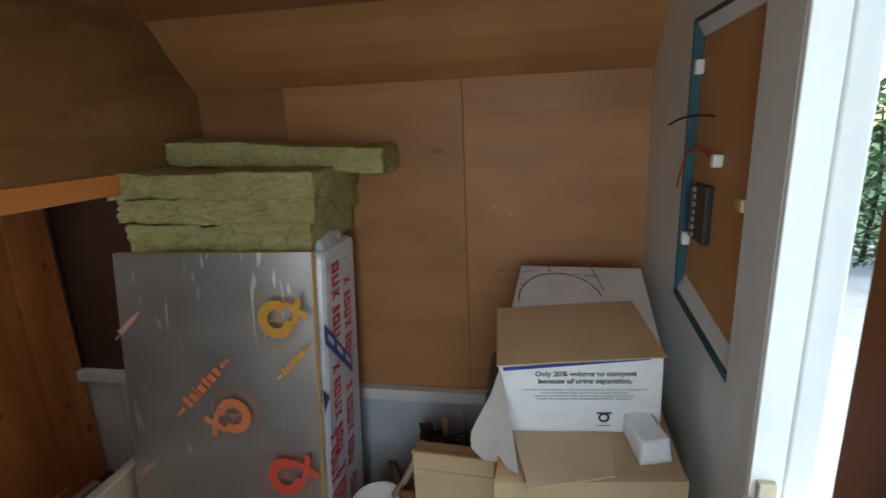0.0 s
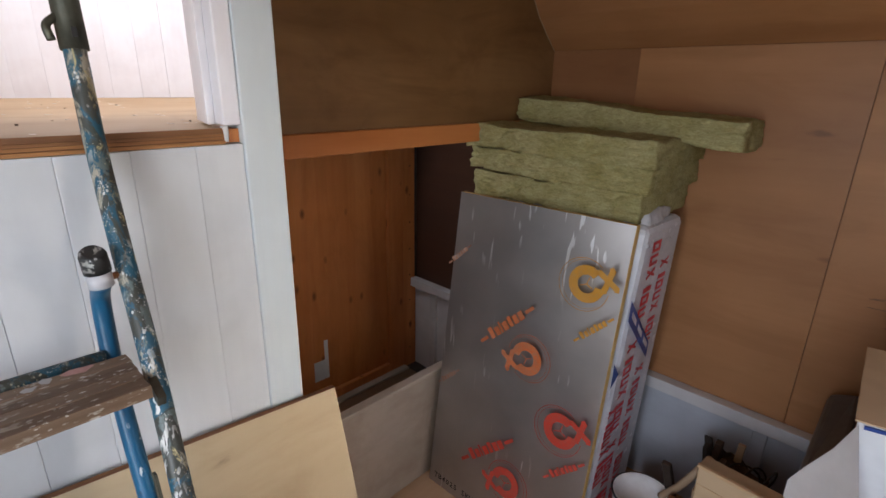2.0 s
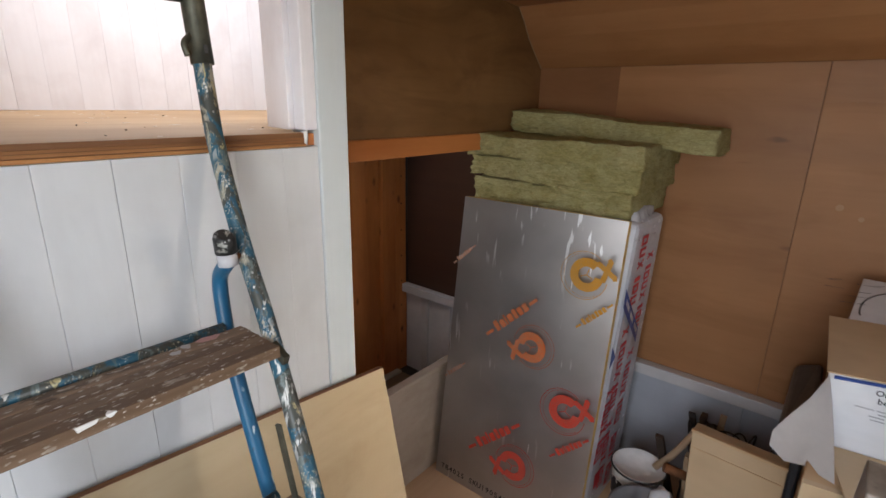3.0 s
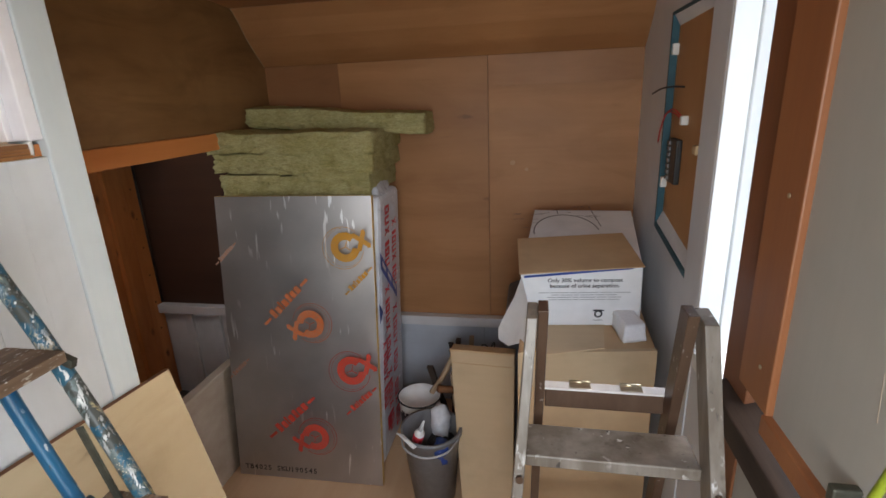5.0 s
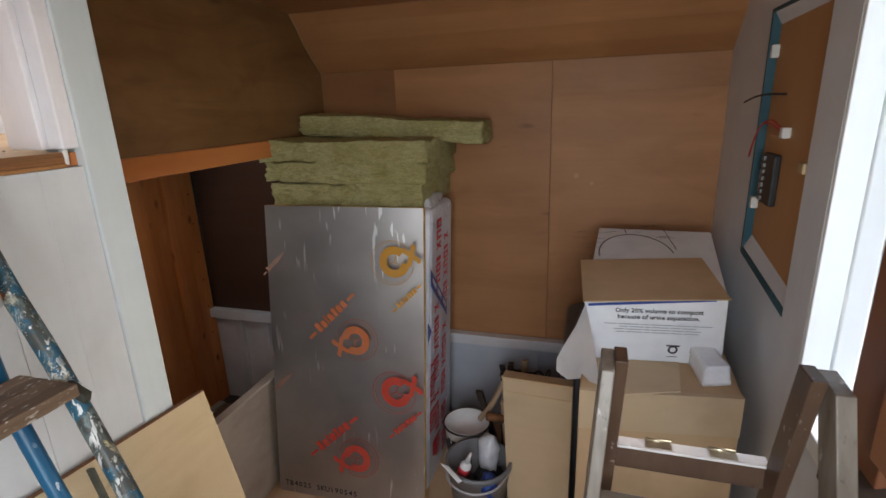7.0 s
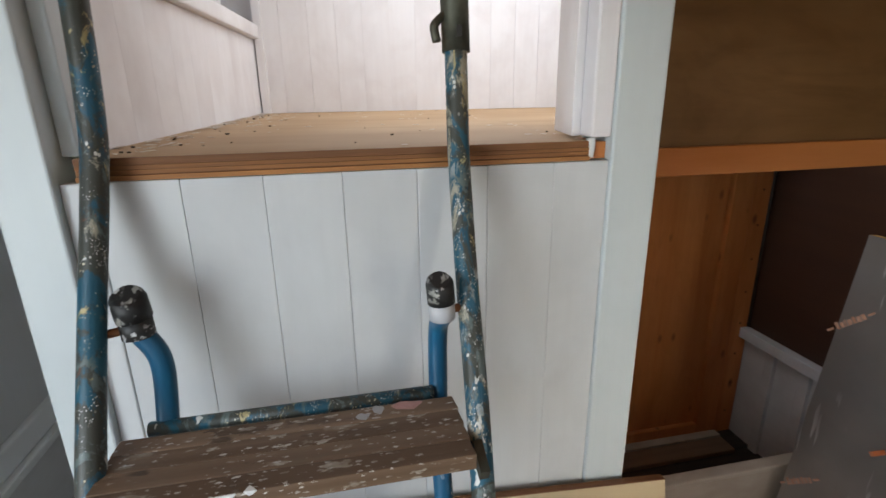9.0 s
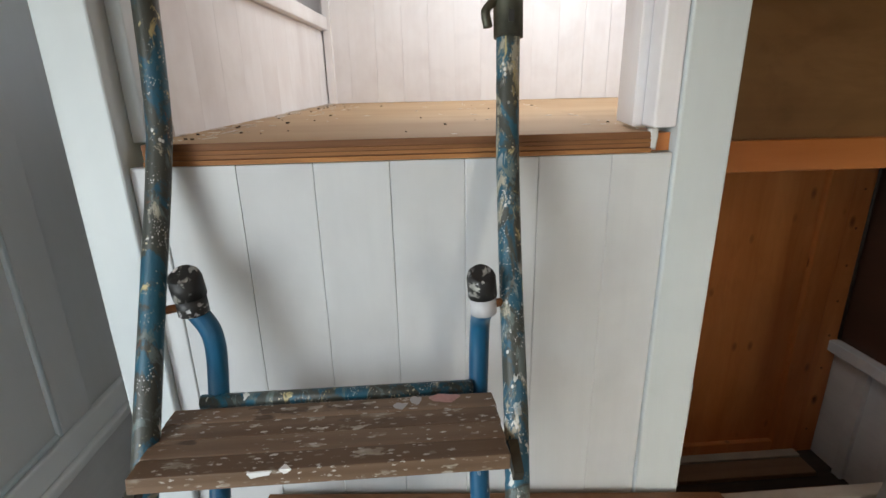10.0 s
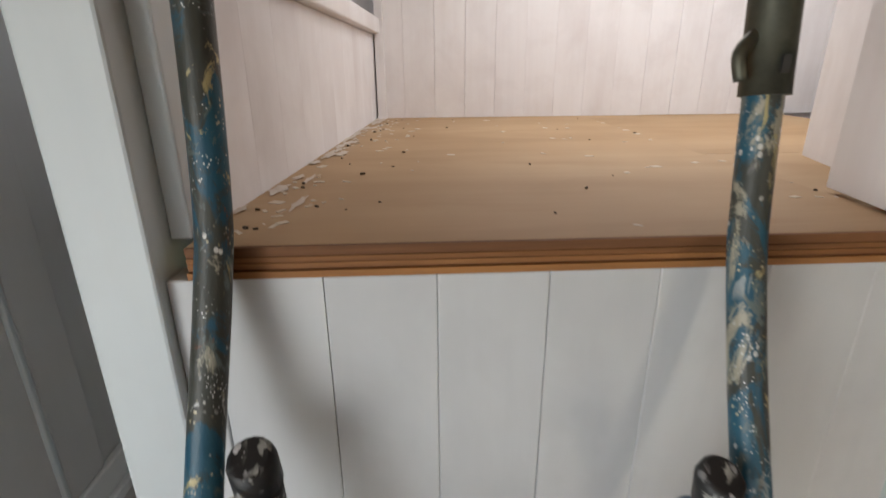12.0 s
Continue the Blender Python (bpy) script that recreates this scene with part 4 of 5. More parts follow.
def build_outside():
    setting("ground", box(-60, 60, -60, 60, -0.75, -0.6), GRASS, "grassy ground round the cabin", "ground")
    setting("pavement", box(0.97, 7.5, -4, 9, -0.599, -0.56), PAVING, "pale paved yard beside the cabin", "pavement")
    rnd = random.Random(5)
    hedge = tagged(thing("hedge", (5, 8, -0.56), "dense green leafy garden hedge", "hedge"), kind="stuff")
    vs, fs = [], []
    for k in range(9000):
        x, y = rnd.uniform(2.2, 9.5), rnd.uniform(7.2, 8.6)
        z = -0.56 + rnd.random() ** 0.8 * (2.4 + 0.6 * noise.noise(Vector((x * 0.8, y, 0))))
        y += 0.4 * noise.noise(Vector((x * 1.5, z * 1.5, 3)))
        a = rnd.uniform(0.05, 0.11)
        m = Euler((rnd.uniform(-1, 1), rnd.uniform(-1, 1), rnd.uniform(0, 6.3))).to_matrix()
        i = len(vs)
        for p in ((-a, 0, 0), (0, -0.4 * a, 0.1 * a), (a, 0, 0), (0, 0.4 * a, 0.1 * a)):
            vs.append(Vector((x, y, z)) + m @ Vector(p) - Vector((5, 8, -0.56)))
        fs.append((i, i + 1, i + 2, i + 3))
    me = bpy.data.meshes.new("leaves")
    me.from_pydata([tuple(v) for v in vs], [], fs)
    me.materials.append(LEAF)
    ob = new("leaves", me)
    ob.parent = hedge
    for k in range(14):
        x = 2.3 + k * 0.52
        part("stem", tube([(x, 7.9, -0.58), (x + 0.1, 7.95, 0.6), (x - 0.05, 7.9, 1.5)], [0.04, 0.03, 0.012], 6), SILL_WOOD, hedge)


build_floor()
build_back_wall()
build_ceiling()
build_right_wall()
build_hatch()
build_door()
build_bunk()
build_left_side()
build_near_wall()
build_outside()


# ---- the things ----
def insulation_board():
    """A foil-faced board that leans on the wrapped pack."""
    bl, br, tr, tl = Vector((-0.826, 1.542, 0.002)), Vector((-0.190, 1.556, 0.002)), Vector((-0.206, 1.752, 1.178)), Vector((-0.806, 1.664, 1.193))
    n = (br - bl).cross(tl - bl).normalized()
    t = 0.026
    ob = thing("insulation_board", (bl + br) / 2, "silver foil-faced insulation board leaning on the wrapped pack", "insulation")
    part("foam_core", hexa(bmesh.new(), [p - n * (t if k < 4 else 0.0012) for k, p in enumerate((bl, br, tr, tl, bl, br, tr, tl))]), FOAM_EDGE, ob, "yellow foam edge")
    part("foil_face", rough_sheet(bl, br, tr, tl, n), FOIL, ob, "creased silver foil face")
    fr = frame_of(bl, br - bl, tl - bl)

    def logo(a, b, r, ink, turn):
        bm = ring(fr, a, b, 0.34 * r, 0.70 * r, turn + 26, turn + 334, 24, None, 0.0007)
        c, s = math.cos(radians(turn)), math.sin(radians(turn))

        def flat(pts, lift):
            patch(fr, [(a + r * (x * c - y * s), b + r * (x * s + y * c)) for x, y in pts], bm, lift)

        for k, y in enumerate((-1, 1)):
            flat([(0.42, -0.40 * y), (0.66, -0.44 * y), (1.20, 0.28 * y), (1.02, 0.40 * y)], 0.0007 + 0.0002 * k)
            flat([(1.0, 0.30 * y), (1.20, 0.28 * y), (1.14, 0.46 * y), (0.98, 0.42 * y)], 0.0006)
            flat([(-0.02, 0.0), (0.02, -0.02 * y), (0.20, 0.20 * y), (0.17, 0.23 * y)], 0.0008 + 0.0001 * k)
        flat([(-0.26, -0.02), (0.0, -0.02), (0.0, 0.02), (-0.26, 0.02)], 0.0007)
        ring(fr, a - 0.12 * r * c, b - 0.12 * r * s, 0.975 * r, 1.0 * r, turn + 30, turn + 330, 30, bm, 0.0007)
        ring(fr, a - 0.06 * r * c, b - 0.06 * r * s, 0.90 * r, 0.915 * r, turn + 70, turn + 290, 26, bm, 0.0007)
        part("logo_mark", bm, ink, ob, "printed ring-shaped mark")

    def brand(a, b, angle, ink, k=1.0):
        for w, h, off in ((0.012, 0.024, -0.052), (0.013, 0.018, -0.035), (0.005, 0.024, -0.023), (0.014, 0.018, -0.010), (0.010, 0.022, 0.006), (0.013, 0.018, 0.021), (0.013, 0.018, 0.037)):
            c, s = math.cos(radians(angle)), math.sin(radians(angle))
            part("brand_block", bars(fr, a + off * k * c - (h - 0.018) / 2 * k * s, b + off * k * s + (h - 0.018) / 2 * k * c, [w * k], h * k, 0, angle, None, 0.0007), ink, ob)
        for off in (-0.078, 0.062):
            part("brand_line", bars(fr, a + off * k * c, b + off * k * s, [0.024 * k], 0.007 * k, 0, angle, None, 0.0007), ink, ob)

    logo(0.538, 1.004, 0.082, YELLOW_INK, 22)
    logo(0.374, 0.694, 0.082, ORANGE_INK, 205)
    logo(0.532, 0.505, 0.086, RED_STAMP, 24)
    logo(0.358, 0.201, 0.084, RED_STAMP, 205)
    brand(0.288, 0.790, 45, ORANGE_INK, 1.65)
    brand(0.588, 0.878, 45, YELLOW_INK, 0.95)
    brand(0.272, 0.292, 43, RED_STAMP, 1.75)
    brand(0.572, 0.382, 44, RED_STAMP, 1.1)
    brand(0.050, 0.978, 44, FAINT_INK, 0.8)
    brand(0.055, 0.495, 44, FAINT_INK, 0.8)
    for text, a in (("TB4025", 0.088), ("SKU190545", 0.262)):
        for k, sign in enumerate(text):
            part("batch_code", words(sign, fr, a + 0.0205 * (k - (len(text) - 1) / 2), 0.040, 0.032, -2, 0.0007), BLACK_INK, ob, "printed batch code")


def rough_sheet(bl, br, tr, tl, n, nx=24, nz=48):
    bm = bmesh.new()
    g = []
    for j in range(nz + 1):
        row = []
        for i in range(nx + 1):
            u, v = i / nx, j / nz
            p = (bl * (1 - u) + br * u) * (1 - v) + (tl * (1 - u) + tr * u) * v
            d = 0.0003 * noise.noise(Vector((u * 7, v * 9, 2))) if 0 < i < nx and 0 < j < nz else 0
            row.append(bm.verts.new(p + n * d))
        g.append(row)
    for a, b in zip(g, g[1:]):
        for i in range(nx):
            bm.faces.new((a[i], a[i + 1], b[i + 1], b[i])).smooth = True
    return bm


def wrapped_pack():
    ob = thing("insulation_pack", (-0.5, 1.9, 0.0), "pack of insulation slabs in white printed plastic wrap", "insulation")
    c = [(-0.80, 1.665, 0.0), (-0.216, 1.665, 0.0), (-0.216, 2.02, 0.0), (-0.80, 2.02, 0.0), (-0.80, 1.795, 1.165), (-0.191, 1.795, 1.165), (-0.181, 2.06, 1.165), (-0.80, 2.06, 1.165)]
    bm = hexa(bmesh.new(), c, 0.022)
    part("wrap", bm, WRAP, ob)
    part("gathered_top", rough_block([(-0.28, 1.79, 1.10), (-0.193, 1.79, 1.10), (-0.188, 2.04, 1.10), (-0.28, 2.04, 1.10),
                                      (-0.27, 1.83, 1.195), (-0.215, 1.86, 1.20), (-0.215, 2.00, 1.195), (-0.27, 2.00, 1.195)], (8, 12, 6), 0.012, 4), CLEAR_FILM, ob, "gathered shiny plastic film")
    fr = frame_of((-0.2145, 0.0, 0.0), (0, 1, 0), (0.030, 0, 1.165))

    def brand_column(y, z0, z1, lean, count=8, h=0.06):
        """A column of plain red shapes, blocks and hollow blocks by turns."""
        step = (z1 - z0) / count
        for k in range(count):
            zc, yc = z0 + (k + 0.5) * step, y + lean * (k + 0.5) / count
            w, hh = step * 0.40, h / 2
            t = step * 0.24
            bm = bmesh.new()
            if k % 4 == 3:
                patch(fr, [(yc - hh, zc - w), (yc - hh, zc - w + t), (yc + hh, zc + w), (yc + hh, zc + w - t)], bm, 0.003)
                patch(fr, [(yc - hh, zc + w - t), (yc - hh, zc + w), (yc + hh, zc - w + t), (yc + hh, zc - w)], bm, 0.0033)
            elif k % 4 == 2:
                patch(fr, [(yc - hh, zc - w), (yc + hh, zc - w), (yc + hh, zc), (yc - hh, zc)], bm, 0.003)
            else:
                for q in ([(-hh, -w), (hh, -w), (hh, -w + t), (-hh, -w + t)], [(-hh, w - t), (hh, w - t), (hh, w), (-hh, w)], [(-hh, -w + t), (-hh + 0.016, -w + t), (-hh + 0.016, w - t), (-hh, w - t)]) + (([(hh - 0.016, -w + t), (hh, -w + t), (hh, w - t), (hh - 0.016, w - t)],) if k % 4 == 1 else ()):
                    patch(fr, [(yc + a, zc + b) for a, b in q], bm, 0.003)
            part("brand_block", bm, RED_INK, ob)

    brand_column(1.728, 0.26, 0.57, 0.03)
    brand_column(1.80, 0.455, 0.79, 0.02)
    brand_column(1.80, 0.10, 0.41, 0.0)
    brand_column(1.93, 0.74, 1.045, 0.03)
    brand_column(1.89, 0.345, 0.665, 0.03)
    brand_column(1.84, 0.86, 1.12, 0.03, 6)
    brand_column(1.89, 0.06, 0.30, 0.0, 6)
    part("tape", patch(fr, [(1.745, 0.955), (1.745, 0.885), (1.955, 0.675), (1.955, 0.735)], None, 0.0045), BLUE_INK, ob, "diagonal blue printed band")
    part("tape", patch(fr, [(1.70, 0.755), (1.70, 0.665), (1.745, 0.70)], None, 0.0045), BLUE_INK, ob, "blue printed corner")
    for k in range(3):
        y0, z0 = 1.765 + k * 0.065, 0.913 - k * 0.065
        part("tape_mark", patch(fr, [(y0, z0), (y0, z0 - 0.022), (y0 + 0.045, z0 - 0.067), (y0 + 0.045, z0 - 0.045)], None, 0.0055), WRAP, ob)
    part("label_mark", patch(fr, [(1.735, 0.13), (1.79, 0.13), (1.79, 0.20), (1.735, 0.20)], None, 0.0035), RED_INK, ob)


def wool_slabs():
    def slab(seed, lo, hi, x0, x1, y0, y1, droop=0.0, skew=0.0):
        cx = [(x0, y0, lo), (x1, y0 + skew, lo - droop), (x1, y1 + skew, lo - droop), (x0, y1, lo), (x0, y0, hi), (x1, y0 + skew, hi - droop), (x1, y1 + skew, hi - droop), (x0, y1, hi)]
        bm = rough_block(cx, (96, 30, 16), 0.0065, seed, True)
        ob = part("insulation_slab", bm, WOOL)
        tagged(ob, "yellow-green mineral wool insulation slab in a stack", "insulation slab", "stacked insulation slabs")

    slab(1, 1.166, 1.258, -0.838, -0.225, 1.768, 2.14, 0.0, 0.035)
    slab(2, 1.264, 1.345, -0.855, -0.21, 1.765, 2.15, 0.015, 0.045)
    slab(3, 1.345, 1.425, -0.865, -0.20, 1.745, 2.15, 0.015, 0.05)
    slab(4, 1.434, 1.512, -0.808, -0.035, 1.965, 2.17, 0.045, 0.01)


def carton(name, c, label, material, t=0.005):
    """A closed carton between eight corners, with flaps and tape."""
    ob = thing(name, (Vector(c[0]) + Vector(c[2])) / 2, label, "box")
    part("body", hexa(bmesh.new(), c, 0.004), material, ob)
    return ob


def boxes():
    big = carton("large_carton", [(0.365, 1.33, 0.0), (0.775, 1.385, 0.0), (0.80, 2.08, 0.0), (0.38, 2.05, 0.0), (0.365, 1.33, 0.775), (0.775, 1.385, 0.775), (0.80, 2.08, 0.775), (0.38, 2.05, 0.775)],
                 "large brown cardboard box taped shut", CARTON)
    part("tape", hexa(bmesh.new(), [(0.366, 1.328, 0.66), (0.776, 1.383, 0.66), (0.776, 1.384, 0.66), (0.366, 1.329, 0.66), (0.366, 1.328, 0.777), (0.776, 1.383, 0.777), (0.776, 1.40, 0.777), (0.366, 1.345, 0.777)]), CARTON_PALE, big, "shiny brown tape")
    ob = thing("white_carton", (0.56, 1.8, 0.777), "white printed carton with brown flaps, standing on a larger box", "box")
    c = [(0.385, 1.512, 0.779), (0.755, 1.55, 0.779), (0.80, 2.05, 0.779), (0.41, 2.09, 0.779), (0.366, 1.495, 0.968), (0.749, 1.54, 0.988), (0.790, 2.03, 1.0575), (0.407, 2.075, 1.050)]
    part("body", hexa(bmesh.new(), c, 0.003), CARTON_WHITE, ob)
    ftop = frame_of(c[4], Vector(c[5]) - Vector(c[4]), Vector(c[7]) - Vector(c[4]))
    part("top_flap", hexa(bmesh.new(), [on_face(ftop, a, b, l) for l in (0.002, 0.006) for a, b in ((-0.004, -0.006), (0.390, -0.010), (0.392, 0.262), (0.014, 0.275))], 0.0015), CARTON, ob, "brown cardboard top flap")
    part("blue_edge", beam(Vector(c[4]) + Vector((0.012, -0.004, -0.006)), Vector(c[5]) + Vector((-0.03, -0.004, -0.003)), (0, 0.002, 0), (0, 0, 0.0035)), BLUE_INK, ob, "blue liner edge under the flap")
    arc = ring(ftop, 0.20, 0.31, 0.117, 0.121, 0, 180, 30, None, 0.0025, 1.5)
    part("drawing", arc, BLACK_INK, ob, "line drawing of a bowl")
    rnd = random.Random(3)
    for k in range(46):
        a = rnd.uniform(0.03, 0.33)
        b = rnd.uniform(0.33, 0.57)
        if (a - 0.20) ** 2 + ((b - 0.31) / 1.5) ** 2 < 0.127 ** 2:
            continue
        part("drawing_line", bars(ftop, a, b, [rnd.uniform(0.02, 0.06)], 0.0022, 0, rnd.uniform(-8, 8), None, 0.0025), BLACK_INK, ob)
    part("drawing_line", bars(ftop, 0.335, 0.45, [0.0026], 0.22, 0, 0, None, 0.0025), BLACK_INK, ob)
    part("drawing_line", bars(ftop, 0.20, 0.525, [0.0026], 0.05, 0, 0, None, 0.0025), BLACK_INK, ob)
    ff = frame_of(c[0], Vector(c[1]) - Vector(c[0]), Vector(c[4]) - Vector(c[0]))
    part("lettering", words("Only 20% volume to compost", ff, 0.185, 0.168, 0.0195), BLACK_INK, ob, "printed words on compost volume")
    part("lettering", words("because of urine separation.", ff, 0.185, 0.148, 0.0195), BLACK_INK, ob, "printed words on urine separation")
    bm = bmesh.new()
    for k, wd in enumerate((0.29, 0.20, 0.23, 0.22)):
        bars(ff, 0.185, 0.124 - k * 0.0085, [wd * f for f in (0.12, 0.2, 0.08, 0.22, 0.14, 0.18)], 0.0028, 0.004, 0, bm)
    part("small_print", bm, GREY_INK, ob, "unreadable small print")
    bm = ring(ff, 0.235, 0.045, 0.008, 0.014, 0, 360, 16)
    bars(ff, 0.235, 0.058, [0.036], 0.005, 0, 0, bm)
    bars(ff, 0.235, 0.022, [0.03], 0.002, 0, 0, bm)
    part("mark", bm, BLACK_INK, ob)
    part("mark", ring(ff, 0.29, 0.042, 0.004, 0.009, 0, 360, 16), GREY_INK, ob)
    part("front_flap", hexa(bmesh.new(), [(0.398, 1.508, 0.780), (0.640, 1.535, 0.780), (0.622, 1.372, 0.781), (0.440, 1.31, 0.781), (0.398, 1.508, 0.784), (0.640, 1.535, 0.784), (0.622, 1.372, 0.785), (0.440, 1.31, 0.785)]), CARTON_PALE, ob, "pale flap lying open")
    edge = [(0.370, 1.494, 0.962), (0.346, 1.505, 0.885), (0.310, 1.52, 0.805), (0.291, 1.525, 0.758), (0.292, 1.515, 0.722), (0.328, 1.47, 0.722), (0.365, 1.42, 0.760), (0.418, 1.345, 0.790), (0.400, 1.42, 0.860)]
    bm = bmesh.new()
    for t in (0.0, 0.003):
        hub = bm.verts.new((0.358, 1.475 + t, 0.82))
        vs = [bm.verts.new((x, y + t, z)) for x, y, z in edge]
        for k in range(len(vs)):
            bm.faces.new((hub, vs[k], vs[(k + 1) % len(vs)])).smooth = True
    part("side_flap", bm, CARTON_WHITE, ob, "bent white side flap with a rounded corner")
    # Solid dark block put where a soft shadow lies between carton and wall.
    shade = thing("shade_block", (0.33, 1.9, 0.0), "dark grey block in place of the shadow behind the boxes", "bin")
    part("bin_wall", hexa(bmesh.new(), [(0.31, 1.72, 0.0), (0.362, 1.72, 0.0), (0.372, 2.10, 0.0), (0.31, 2.10, 0.0), (0.295, 1.72, 0.66), (0.372, 1.70, 0.73), (0.372, 2.12, 0.73), (0.295, 2.12, 0.70)], 0.018), SHADE_GREY, shade)
    pad = thing("foam_pad", (0.71, 1.49, 0.776), "small white foam packing pad lying on a box", "foam pad")
    part("pad", rough_block([(0.685, 1.425, 0.778), (0.755, 1.445, 0.778), (0.735, 1.555, 0.778), (0.665, 1.54, 0.778), (0.69, 1.43, 0.832), (0.752, 1.448, 0.832), (0.732, 1.55, 0.836), (0.668, 1.535, 0.836)], (8, 10, 5), 0.004, 9), WHITE_FOAM, pad)
    slim = thing("slim_carton", (0.22, 1.5, 0.0), "tall slim cardboard box leaning by the large box", "box")
    part("body", hexa(bmesh.new(), [(0.155, 1.470, 0.0), (0.345, 1.468, 0.0), (0.345, 1.545, 0.0), (0.155, 1.55, 0.0), (0.098, 1.640, 0.600), (0.343, 1.625, 0.600), (0.343, 1.70, 0.588), (0.098, 1.71, 0.592)], 0.004), CARTON_PALE, slim)
    part("top_edge", beam((0.097, 1.640, 0.603), (0.344, 1.625, 0.603), (0, 0.006, 0), (0, 0, 0.004), 0.001), CARTON, slim, "crushed top edge")
    part("crease", beam((0.104, 1.628, 0.555), (0.345, 1.611, 0.555), (0, 0.0015, 0), (0, 0, 0.0012)), CARTON, slim)


def buckets():
    b = thing("grey_bucket", (0.03, 1.55, 0.0), "grey plastic bucket full of tubes and scraps", "bucket")
    part("shell", lathe((0.03, 1.55, 0.0), [(0.082, 0.002), (0.112, 0.30), (0.119, 0.305), (0.119, 0.318), (0.108, 0.316), (0.079, 0.02), (0.001, 0.02)]), GREY_PLASTIC, b)
    part("handle", tube(smooth_path([(-0.085, 1.535, 0.30), (-0.05, 1.44, 0.295), (0.03, 1.405, 0.29), (0.11, 1.44, 0.295), (0.147, 1.54, 0.30)]), 0.004, 8), PALE_PLASTIC, b, "thin wire handle")
    for nm, lab, mat, c, r in (("sealant_tube", "white sealant tube with a red label in the bucket", WHITE_PLASTIC, [(-0.04, 1.52, 0.22), (0.0, 1.50, 0.335)], 0.02),
                               ("blue_packet", "crumpled blue packet in the bucket", BLUE_INK, [(0.06, 1.50, 0.2), (0.085, 1.47, 0.30)], 0.035),
                               ("clear_bag", "crumpled clear plastic bag in the bucket", CLEAR_FILM, [(0.05, 1.58, 0.2), (0.06, 1.61, 0.38)], 0.035),
                               ("black_rag", "dark rag stuffed in the bucket", BLACK_PLASTIC, [(0.06, 1.56, 0.19), (0.07, 1.55, 0.26)], 0.06)):
        o = thing(nm, c[0], lab, "clutter")
        p, q = Vector(c[0]), Vector(c[1])
        bm = tube([p.lerp(q, k / 8) for k in range(9)], [r * (1 - 0.5 * (k == 8)) for k in range(9)], 14)
        for v in bm.verts:
            v.co += noise.noise_vector(v.co * 30) * r * (0.5 if "tube" not in nm else 0.03)
        part("body", bm, mat, o)
        if "sealant" in nm:
            part("label_band", tube([p.lerp(q, 0.45), p.lerp(q, 0.8)], r * 1.03, 14), RED_INK, o, "red label band")
            part("nozzle", tube([q, q + (q - p).normalized() * 0.05], [0.01, 0.004], 8), WHITE_PLASTIC, o)
    card = thing("paper_scrap", (-0.05, 1.44, 0.30), "folded white paper scrap on the bucket rim", "paper")
    part("sheet", hexa(bmesh.new(), [(-0.085, 1.46, 0.345), (-0.01, 1.415, 0.315), (0.0, 1.43, 0.315), (-0.06, 1.47, 0.330), (-0.085, 1.46, 0.347), (-0.01, 1.415, 0.317), (0.0, 1.43, 0.317), (-0.06, 1.47, 0.332)]), WHITE_PLASTIC, card)
    p = thing("paint_tub", (-0.065, 1.76, 0.0), "white paint tub with black drips and a black rim", "tub")
    part("shell", lathe((-0.065, 1.76, 0.0), [(0.075, 0.002), (0.088, 0.30), (0.092, 0.31), (0.086, 0.312), (0.082, 0.285), (0.001, 0.283)]), WHITE_PLASTIC, p)
    part("drip_band", lathe((-0.065, 1.76, 0.0), [(0.0835, 0.19), (0.0862, 0.25), (0.0863, 0.2505)]), BLACK_INK, p, "black printed band")
    for k in range(5):
        q = -2.3 + 0.32 * k
        part("tub_mark", beam((-0.065 + 0.0862 * math.cos(q), 1.76 + 0.0862 * math.sin(q), 0.215), (-0.065 + 0.0875 * math.cos(q), 1.76 + 0.0875 * math.sin(q), 0.268), (-0.010 * math.sin(q), 0.010 * math.cos(q), 0), (0.0006 * math.cos(q), 0.0006 * math.sin(q), 0)), BLACK_INK, p)
    part("rim", tube([(-0.065 + 0.092 * math.cos(a), 1.76 + 0.092 * math.sin(a), 0.308) for a in (k * math.pi / 14 for k in range(29))], 0.004, 6), BLACK_PLASTIC, p, "black rim")
    heap = thing("tool_heap", (0.12, 1.88, 0.0), "heap of dark wooden scraps, wire and tool handles", "clutter")
    rnd = random.Random(8)
    for k in range(16):
        a = Vector((rnd.uniform(0.05, 0.24), rnd.uniform(1.82, 2.02), 0.02))
        e = a + Vector((rnd.uniform(-0.10, 0.14), rnd.uniform(-0.1, 0.12), rnd.uniform(0.34, 0.47)))
        part("stick", beam(a, e, (rnd.uniform(0.006, 0.014), 0, 0), (0, rnd.uniform(0.005, 0.02), 0), 0.002), (SILL_WOOD, STEP_DARK, SILL_WOOD, STEP_DARK, BARE)[k % 5], heap)
    for k in range(3):
        q = [(0.10 + 0.05 * k, 1.86, 0.40), (0.14 + 0.05 * k, 1.90, 0.47 + 0.015 * k), (0.20 + 0.02 * k, 1.93, 0.45), (0.21, 1.95, 0.36)]
        part("wire", tube(smooth_path(q), 0.003, 6), BLACK_PLASTIC, heap, "loose black wire")
    part("handle", tube(smooth_path([(-0.02, 1.80, 0.30), (0.03, 1.80, 0.38), (0.09, 1.83, 0.50)]), 0.012, 8), BARE, heap, "wooden tool handle")
